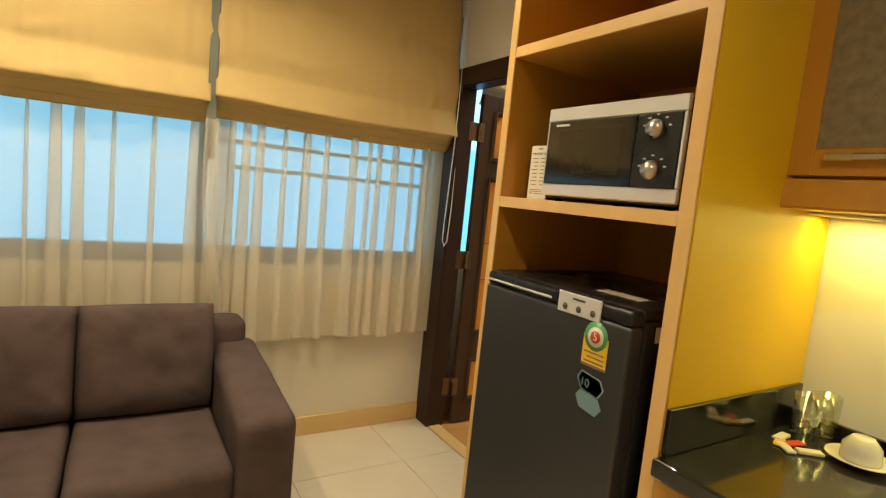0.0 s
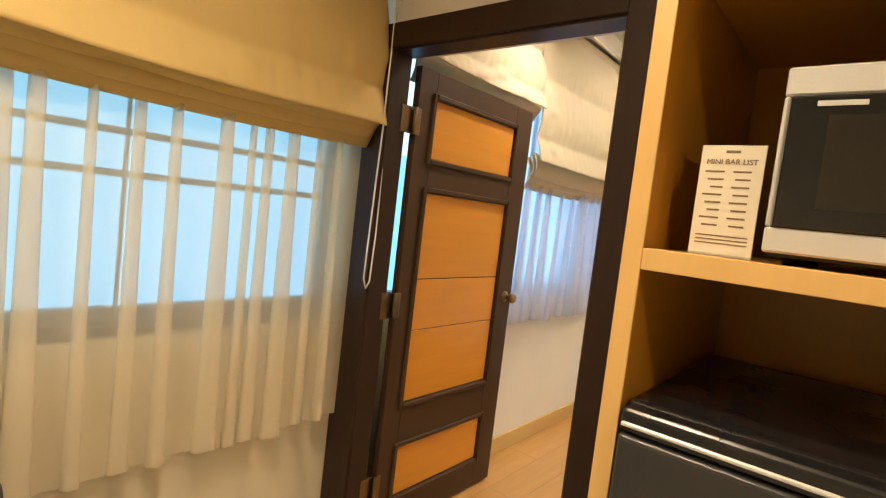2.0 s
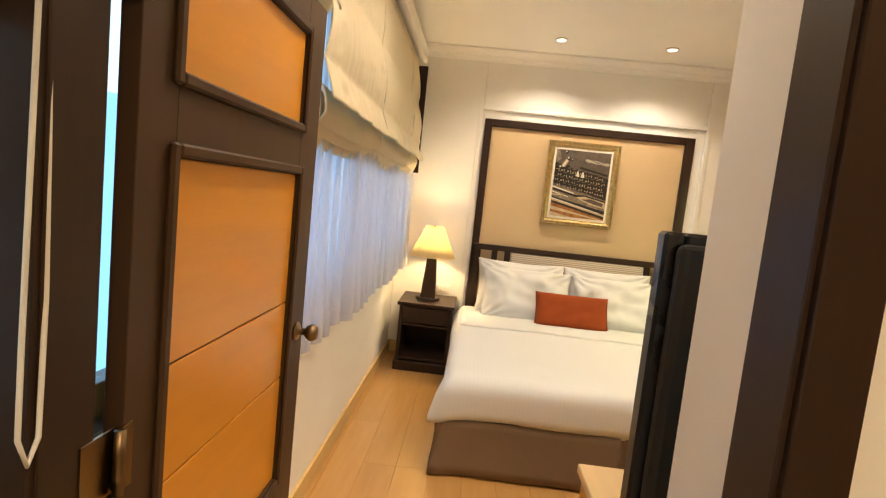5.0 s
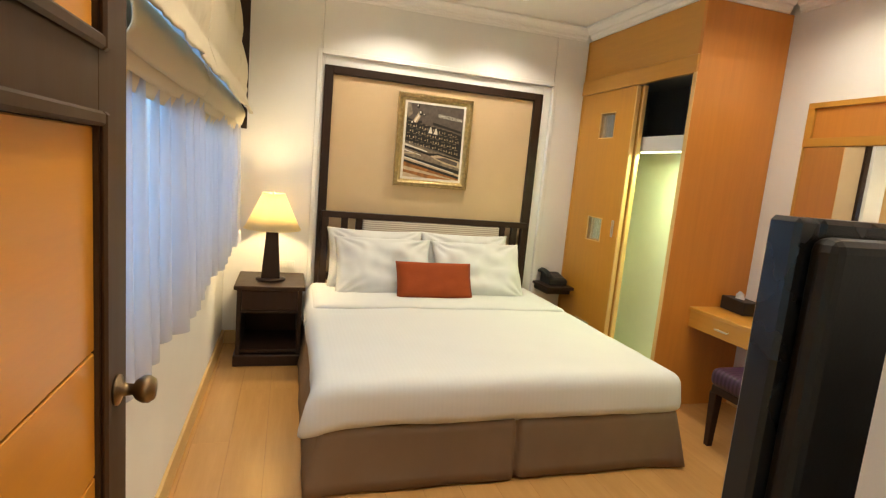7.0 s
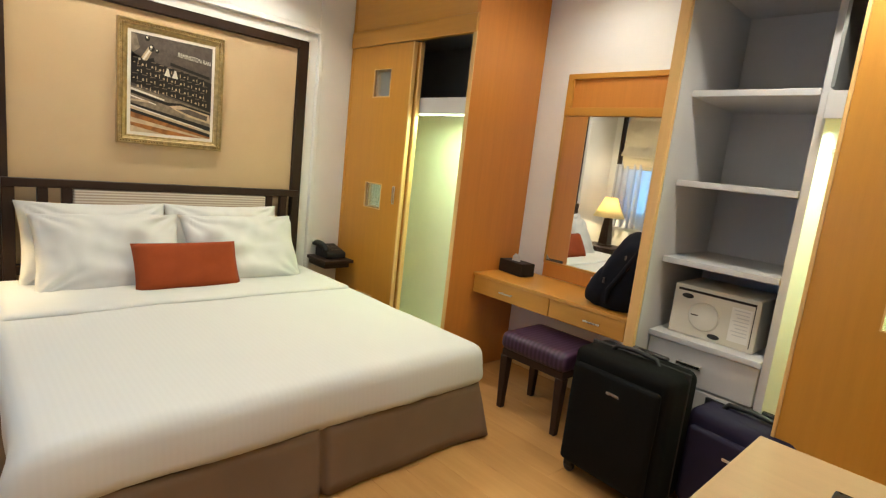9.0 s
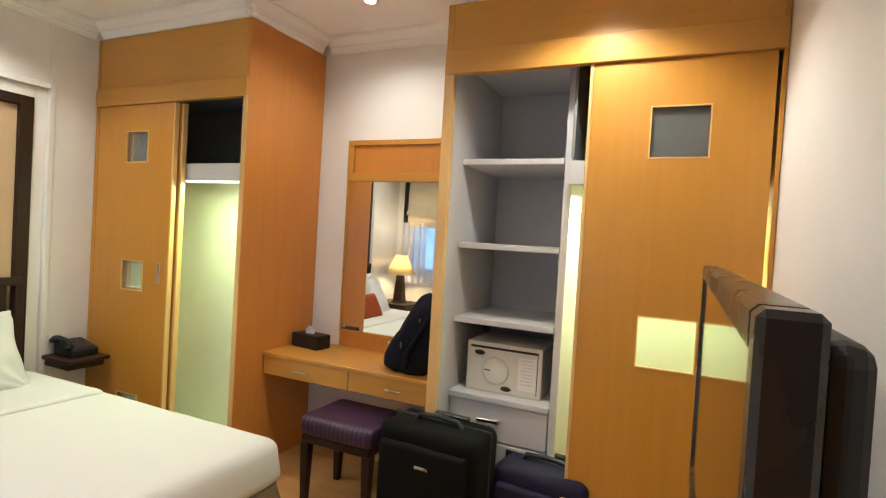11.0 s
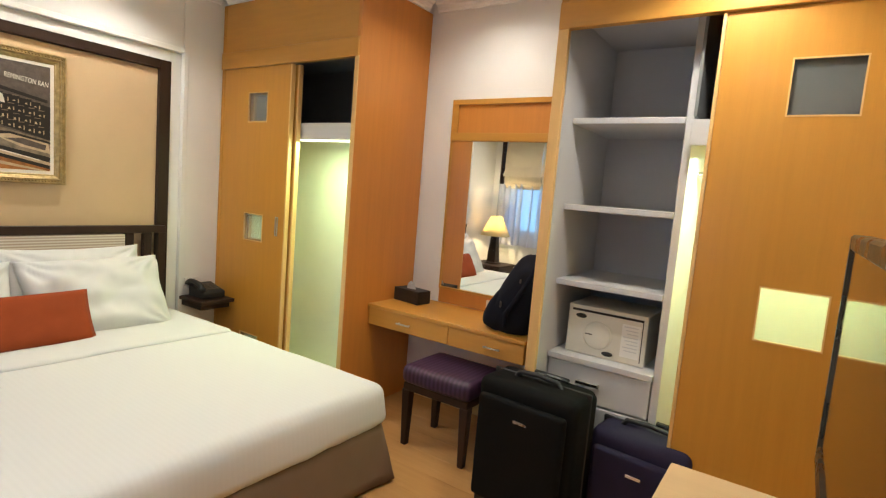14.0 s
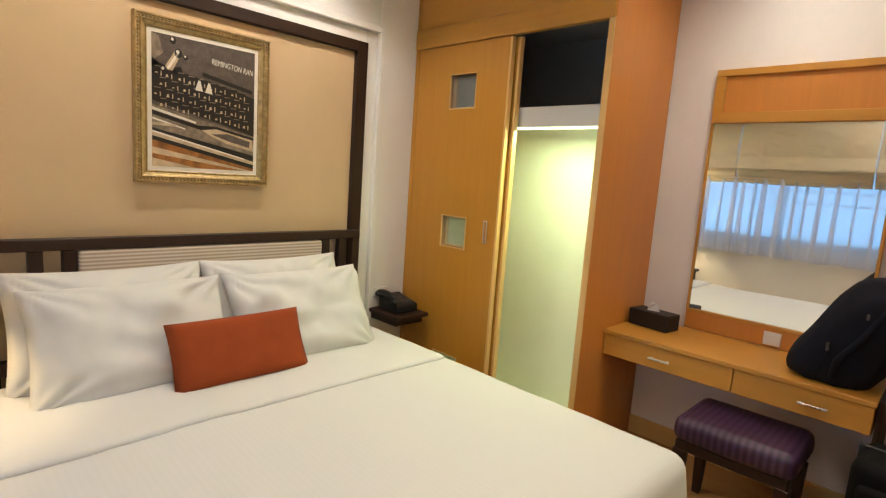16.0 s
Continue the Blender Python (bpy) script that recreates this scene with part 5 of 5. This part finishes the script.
boxes("dark_lining", [((PX1 + 0.021, YB + 0.013, 2.44), (2.235, WF - 0.09, 2.46)), ((2.222, YB + 0.013, 1.95), (2.235, WF - 0.12, 2.44))], SHADED_LINING, wb, 0)
box("hat_shelf", (PX1 + 0.021, YB + 0.013, 1.915), (2.235, WF - 0.12, 1.935), GREYWHITE, wb, 0)
box("hat_shelf_front", (PX1 + 0.021, WF - 0.119, 1.825), (2.235, WF - 0.105, 1.935), GREYWHITE, wb, 0.002)
box("tube_lamp", (PX1 + 0.05, WF - 0.22, 1.795), (2.18, WF - 0.195, 1.818), TUBE, wb, 0.008, 2)
tube("hanging_rail", [(PX1 + 0.02, -0.9, 1.72), (2.235, -0.9, 1.72)], 0.012, STEEL, wb)
boxes("shelf_partition", [((2.237, YB + 0.013, 0.0), (2.272, WF - 0.17, 2.44)), ((WX1 - 0.05, YB + 0.013, 0.0), (WX1 - 0.034, WF - 0.03, 2.44)), ((2.273, YB + 0.013, 0.78), (WX1 - 0.051, YB + 0.025, 2.44)), ((2.273, YB + 0.026, 2.42), (WX1 - 0.051, WF - 0.17, 2.44))], GREYWHITE, wb, 0.001)
for z in (0.735, 1.118, 1.50, 1.925):
    box("shelf", (2.273, YB + 0.026, z), (WX1 - 0.051, WF - 0.16 if z > 0.8 else WF - 0.15, z + 0.030), GREYWHITE, wb, 0.003)
for a, b in ((0.545, 0.731), (0.335, 0.535), (0.10, 0.325)):
    box("drawer", (2.278, WF - 0.60, a), (WX1 - 0.056, WF - 0.165, b), GREYWHITE, wb, 0.003)
    boxes("drawer_handle", [((2.51, WF - 0.147, (a + b) / 2 + 0.0), (2.63, WF - 0.137, (a + b) / 2 + 0.018)), ((2.515, WF - 0.166, (a + b) / 2), (2.53, WF - 0.146, (a + b) / 2 + 0.016)), ((2.61, WF - 0.166, (a + b) / 2), (2.625, WF - 0.146, (a + b) / 2 + 0.016))], STEEL, wb, 0.002)
box("floor_board", (PX1 + 0.021, YB + 0.013, 0.0), (2.236, WF, 0.05), OAK_H, wb, 0.002)
sliding_door(wb, PX1 + 0.034, 2.135, 0.055, 2.333, WF - 0.004, (1.665, 1.895, [(0.17, 0.385), (1.055, 1.272), (1.925, 2.142)]))
box("door_edge", (2.136, WF - 0.034, 0.055), (2.150, WF, 2.333), EDGE, wb, 0.002)

safe = thing("room_safe", (2.53, -0.85, 0.765), "cream steel room safe with an oval keypad panel", "safe")
sx0, sx1, sy, sz0, sz1 = 2.335, 2.735, -0.735, 0.766, 1.020
box("body", (sx0, sy - 0.33, sz0), (sx1, sy, sz1), CREAMP, safe, 0.006, 2)
boxes("door_gap", [((sx0 + 0.02, sy, sz0 + 0.222), (sx1 - 0.02, sy + 0.001, sz0 + 0.234)), ((sx0 + 0.02, sy, sz0 + 0.02), (sx0 + 0.024, sy + 0.001, sz0 + 0.222))], P_DARK, safe, 0)
turned("keypad_ring", [(0.072, 0), (0.070, 0.004), (0.064, 0.005), (0.0, 0.005)], (2.575, sy, 0.878), CREAMP, safe, 36, Matrix.Rotation(radians(-90), 4, "X"))
for x, z, r in ((2.665, 0.965, 0.020), (2.515, 0.795, 0.020)):
    turned("badge", [(r, 0), (r, 0.003)], (x, sy, z), P_DARK, safe, 24, Matrix.Rotation(radians(-90), 4, "X") @ Matrix.Diagonal((1.4, 0.6, 1, 1)))
box("instruction_label", (2.365, sy, 0.80), (2.455, sy + 0.0012, 0.965), WHITEP, safe, 0)
tagged(boxes("label_print", [((2.375, sy + 0.0012, 0.95 - 0.017 * k), (2.445 - 0.008 * (k % 3), sy + 0.002, 0.955 - 0.017 * k)) for k in range(8)], SILVER, safe, 0), kind="stuff")
boxes("keypad_print", [((2.60, sy + 0.005, 0.876), (2.635, sy + 0.0058, 0.882))], P_GREY, safe, 0)

# ---- bedroom: dressing table and mirror ----
desk = thing("dressing_table", (3.56, -1.0, 0), "honey veneer dressing table with two drawers", "table")
box("top", (2.975, YB + 0.02, 0.722), (AX - 0.003, -0.765, 0.745), OAK_H, desk, 0.002)
boxes("case", [((2.98, YB + 0.025, 0.60), (AX - 0.004, -0.80, 0.721))], OAK_H, desk, 0.001)
box("drawer", (3.502, -0.80, 0.603), (AX - 0.006, -0.776, 0.719), OAK_H, desk, 0.002)
box("drawer", (2.982, -0.80, 0.603), (3.497, -0.776, 0.719), OAK_H, desk, 0.002)
for x in (3.84, 3.18):
    boxes("handle", [((x - 0.055, -0.757, 0.655), (x + 0.055, -0.747, 0.665)), ((x - 0.045, -0.776, 0.656), (x - 0.037, -0.756, 0.664)), ((x + 0.037, -0.776, 0.656), (x + 0.045, -0.756, 0.664))], STEEL, desk, 0.002)
box("leg_panel", (2.955, YB + 0.025, 0.0), (2.974, -0.79, 0.745), DARK, desk, 0.002)
box("back_board", (3.09, YB, 0.746), (3.905, YB + 0.02, 0.845), ORANGE, desk, 0.002)

mir = thing("wall_mirror", (3.5, YB, 0.846), "tall wall mirror in a honey wood frame", "mirror")
MX0, MX1, MY = 3.085, 3.905, YB
boxes("frame", [((MX0, MY, 1.90), (MX1, MY + 0.032, 1.955)), ((MX0, MY, 2.145), (MX1, MY + 0.032, 2.18)), ((MX0, MY, 1.955), (MX0 + 0.05, MY + 0.032, 2.145)), ((MX1 - 0.05, MY, 1.955), (MX1, MY + 0.032, 2.145)), ((MX1 - 0.012, MY, 0.847), (MX1, MY + 0.028, 1.90)), ((MX0, MY, 0.847), (MX0 + 0.012, MY + 0.028, 1.90)), ((MX0 + 0.012, MY, 0.847), (MX1 - 0.012, MY + 0.028, 0.862))], OAK_H, mir, 0.002)
box("inset", (MX0 + 0.051, MY, 1.956), (MX1 - 0.051, MY + 0.016, 2.144), ORANGE, mir, 0)
box("glass", (MX0 + 0.013, MY + 0.010, 0.863), (MX1 - 0.013, MY + 0.018, 1.899), MIRROR, mir, 0.002)
tagged(box("wall_socket", (3.42, YB + 0.021, 0.76), (3.50, YB + 0.032, 0.83), WHITEP), "white socket plate behind the dressing table", "socket")

stool = thing("stool", (3.41, -0.73, 0), "dark-legged stool with a purple striped satin seat", "stool")
padded("seat", (3.165, -0.93, 0.385), (3.655, -0.525, 0.505), SEATSTRIPE, stool, 0.045, 0.004, 3, 8)
box("apron", (3.185, -0.91, 0.345), (3.635, -0.545, 0.392), DARK, stool, 0.003)
for x in (3.205, 3.615):
    for y in (-0.885, -0.57):
        bm = bmesh.new()
        add_box(bm, (x - 0.028, y - 0.028, 0), (x + 0.028, y + 0.028, 0.35), 0.004)
        for v in bm.verts:
            if v.co.z < 0.1:
                v.co.x, v.co.y = x + (v.co.x - x) * 0.65, y + (v.co.y - y) * 0.65
        put("leg", bm, DARK, stool)

tb = thing("tissue_box", (4.02, -1.06, 0.745), "black leather tissue box with a white tissue showing", "tissue box")
box("case", (3.895, -1.13, 0.7455), (4.135, -1.0, 0.838), BLACKM, tb, 0.006, 2, Matrix.Rotation(radians(-8), 4, "Z"))
bm = bmesh.new()
for k in range(2):
    a = [bm.verts.new((4.02 + dx, -1.065 + dy + 0.008 * k, z)) for dx, dy, z in ((-0.035, 0, 0.838), (0.03, 0.01, 0.838), (0.022, 0.015, 0.87), (0.012, 0.0, 0.892), (-0.012, -0.01, 0.878))]
    bm.faces.new(a)
put("tissue", bm, LINEN, tb).modifiers.new("thick", "SOLIDIFY").thickness = 0.002

bag = thing("backpack", (3.09, -0.98, 0.745), "dark navy backpack slumped on the dressing table", "backpack")


def lump(name, size, m, mat, parent, seed, rough=0.10):
    bm = bmesh.new()
    bmesh.ops.create_icosphere(bm, subdivisions=4, radius=0.5)
    for v in bm.verts:
        p = v.co.copy()
        q = Vector([math.copysign(abs(c * 2) ** 0.72, c) / 2 for c in p])
        n = noise.noise(p * 3 + Vector((seed, 0, 0))) * rough + noise.noise(p * 7 + Vector((seed, 3, 0))) * rough * 0.35
        q *= 1 + n
        v.co = m @ Vector((q.x * size[0], q.y * size[1], q.z * size[2]))
    low = parent["base"][2] + 0.001
    for v in bm.verts:
        v.co.z = max(v.co.z, low)
    return put(name, bm, mat, parent, True)


lump("main_bag", (0.31, 0.36, 0.56), pose(3.085, -0.975, 0.955, 0, -26, 0), NYLON_N, bag, 2)
lump("front_pocket", (0.20, 0.30, 0.30), pose(3.20, -0.955, 0.865, 0, -24, 0), NYLON_N, bag, 6)
tube("strap", [(2.985, -0.86, 1.20), (3.00, -0.805, 1.10), (3.06, -0.785, 0.98), (3.13, -0.79, 0.87), (3.14, -0.815, 0.79)], 0.014, NYLON_N, bag)
box("zip_tag", (3.165, -0.805, 0.90), (3.175, -0.795, 0.935), P_GREY, bag, 0.002)
box("zip_tag", (3.05, -0.80, 1.06), (3.06, -0.79, 1.085), P_GREY, bag, 0.002)

# ---- bedroom: luggage ----


def suitcase(x0, x1, y0, y1, h, mat, label, turn):
    c = ((x0 + x1) / 2, (y0 + y1) / 2)
    e = thing("suitcase", (c[0], c[1], 0), label, "suitcase", "suitcases by the wardrobe")
    rot = Matrix.Translation((*c, 0)) @ Matrix.Rotation(radians(turn), 4, "Z") @ Matrix.Translation((-c[0], -c[1], 0))
    obs = []
    obs.append(padded("shell", (x0, y0, 0.05), (x1, y1, h), mat, e, 0.045, 0.006, h * 10, 8))
    obs.append(padded("front_pocket", (x0 + 0.03, y1 - 0.01, 0.09), (x1 - 0.03, y1 + 0.035, h - 0.07), mat, e, 0.025, 0.005, h * 7, 6))
    bm = bmesh.new()
    for a, b in (((x0 - 0.004, y0 + 0.10, 0.06), (x1 + 0.004, y0 + 0.112, h + 0.004)),):
        add_box(bm, a, b, 0.004)
    obs.append(put("zip_piping", bm, BLACKM, e))
    xm = (x0 + x1) / 2
    ym = (y0 + y1) / 2
    obs.append(tube("grip", [(xm - 0.12, ym, h - 0.005), (xm - 0.10, ym, h + 0.022), (xm, ym, h + 0.03), (xm + 0.10, ym, h + 0.022), (xm + 0.12, ym, h - 0.005)], 0.012, BLACKM, e))
    obs.append(boxes("pull_handle", [((xm - 0.11, y0 + 0.02, h - 0.002), (xm + 0.11, y0 + 0.055, h + 0.018))], BLACKP, e, 0.006))
    obs.append(boxes("badge", [((xm - 0.045, y1 + 0.034, h - 0.16), (xm + 0.02, y1 + 0.0395, h - 0.148))], STEEL, e, 0.001))
    for x in (x0 + 0.05, x1 - 0.05):
        for y in (y0 + 0.05, y1 - 0.04):
            obs.append(turned("wheel", [(0.026, -0.012), (0.030, -0.008), (0.030, 0.008), (0.026, 0.012)], (x, y, 0.03), BLACKP, e, 16, Matrix.Rotation(radians(90), 4, "X")))
            obs.append(box("wheel_mount", (x - 0.025, y - 0.022, 0.03), (x + 0.025, y + 0.022, 0.075), BLACKM, e, 0.006))
    for o in obs:
        o.matrix_parent_inverse = Matrix.Translation((-c[0], -c[1], 0)) @ rot
    return e


suitcase(2.475, 2.985, -0.55, -0.275, 0.675, NYLON_B, "black nylon suitcase standing upright on its wheels", -4)
suitcase(2.03, 2.47, -0.74, -0.46, 0.52, NYLON_P, "dark purple nylon suitcase standing upright", -6)

# ---- bedroom: console and television ----
con = thing("console", (1.70, 0.84, 0), "pale oak console cabinet under the television", "cabinet")
box("top", (PIER + 0.003, 0.40, 0.84), (1.995, 1.425, 0.865), PALE, con, 0.003)
box("body", (PIER + 0.003, 0.41, 0.06), (1.975, 1.415, 0.839), OAK, con, 0.002)
for k in range(2):
    box("door", (1.975, 0.415 + 0.50 * k, 0.07), (1.990, 0.91 + 0.50 * k, 0.83), OAK, con, 0.002)
    box("handle", (1.990, 0.87 + 0.085 * k, 0.5), (2.002, 0.88 + 0.085 * k, 0.62), STEEL, con, 0.002)
box("plinth", (PIER + 0.02, 0.42, 0), (1.955, 1.40, 0.059), DARK, con, 0)
tv = thing("television", (1.63, 0.78, 0.865), "black flat television with a glossy bezel on a stand", "television")
TY0, TY1, TZ0, TZ1, TX = 0.18, 1.413, 0.90, 1.514, 1.679
boxes("bezel", [((TX - 0.045, TY0, TZ0), (TX, TY0 + 0.04, TZ1)), ((TX - 0.045, TY1 - 0.04, TZ0), (TX, TY1, TZ1)), ((TX - 0.045, TY0 + 0.04, TZ0), (TX, TY1 - 0.04, TZ0 + 0.06)), ((TX - 0.045, TY0 + 0.04, TZ1 - 0.04), (TX, TY1 - 0.04, TZ1))], BLACKP, tv, 0.006)
box("screen", (TX - 0.04, TY0 + 0.038, TZ0 + 0.058), (TX - 0.006, TY1 - 0.038, TZ1 - 0.038), SCREEN, tv, 0)
box("back", (TX - 0.080, TY0 + 0.035, TZ0 + 0.03), (TX - 0.041, TY1 - 0.02, TZ1 - 0.02), BLACKM, tv, 0.018, 3)
box("neck", (TX - 0.075, 0.78, 0.88), (TX - 0.04, 0.98, 0.93), BLACKP, tv)
box("foot", (TX - 0.12, 0.58, 0.866), (TX + 0.12, 1.20, 0.886), BLACKP, tv, 0.006, 2)

# ---- downlight fittings, seen ones and added fill ----
for x, y, z, _w, _a in DOWN + DOWN_LIVING_ADDED:
    f = thing("downlight", (x, y, z), "small round recessed downlight in the ceiling, some added as fill", "downlight", "downlights")
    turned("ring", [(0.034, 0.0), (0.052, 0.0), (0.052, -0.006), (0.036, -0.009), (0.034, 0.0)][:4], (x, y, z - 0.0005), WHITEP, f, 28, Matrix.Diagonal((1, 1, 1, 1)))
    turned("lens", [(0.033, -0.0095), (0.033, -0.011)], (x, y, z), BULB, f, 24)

# ---- floor pieces ----


def piece_mesh(name, sx, sy, t, mat, bevel):
    bm = bmesh.new()
    add_box(bm, (0, 0, -t), (sx, sy, 0), bevel)
    mesh = bpy.data.meshes.new(name)
    bm.to_mesh(mesh)
    bm.free()
    mesh.materials.append(mat)
    return mesh


def lay(name, mesh, x, y, parent):
    ob = new(name, mesh)
    ob.parent = parent
    ob.location = (x, y, 0)
    return ob


living_floor = scene.objects["floor_living"]
bed_floor = scene.objects["floor_bedroom"]
T = 0.60
tile_cache = {}


def cut_piece(kind, x, y, sx, sy, lo, hi, mat, parent, gap, bevel):
    x0, x1 = max(x, lo[0]), min(x + sx, hi[0])
    y0, y1 = max(y, lo[1]), min(y + sy, hi[1])
    if x1 - x0 < 0.02 or y1 - y0 < 0.02:
        return
    key = (kind, round(x1 - x0, 3), round(y1 - y0, 3))
    if key not in tile_cache:
        tile_cache[key] = piece_mesh(kind, x1 - x0 - gap, y1 - y0 - gap, 0.0055 if kind == "tile" else 0.0075, mat, bevel)
    lay(kind, tile_cache[key], x0, y0, parent)


nx0 = LX - 0.28
for i in range(8):
    for j in range(9):
        cut_piece("tile", nx0 + T * i, LY - 0.30 + T * j, T, T, (LX, LY), (PX0 - 0.02, WY), TILE, living_floor, 0.003, 0.001)
PW, PLEN = 0.187, 1.21
rng = random.Random(4)
row = 0
y = BY - 0.05
while y < WY:
    off = rng.uniform(0, PLEN)
    if abs(y + PW / 2 - 2.39) < PW / 2:
        off = (3.985 - PX0) % PLEN
    x = PX0 - PLEN + off
    while x < HX:
        cut_piece("plank", x, y, PLEN, PW, (PX0 + 0.06, BY), (HX + 0.05, WY), PLANK, bed_floor, 0.0010, 0.0004)
        x += PLEN
    y += PW
    row += 1
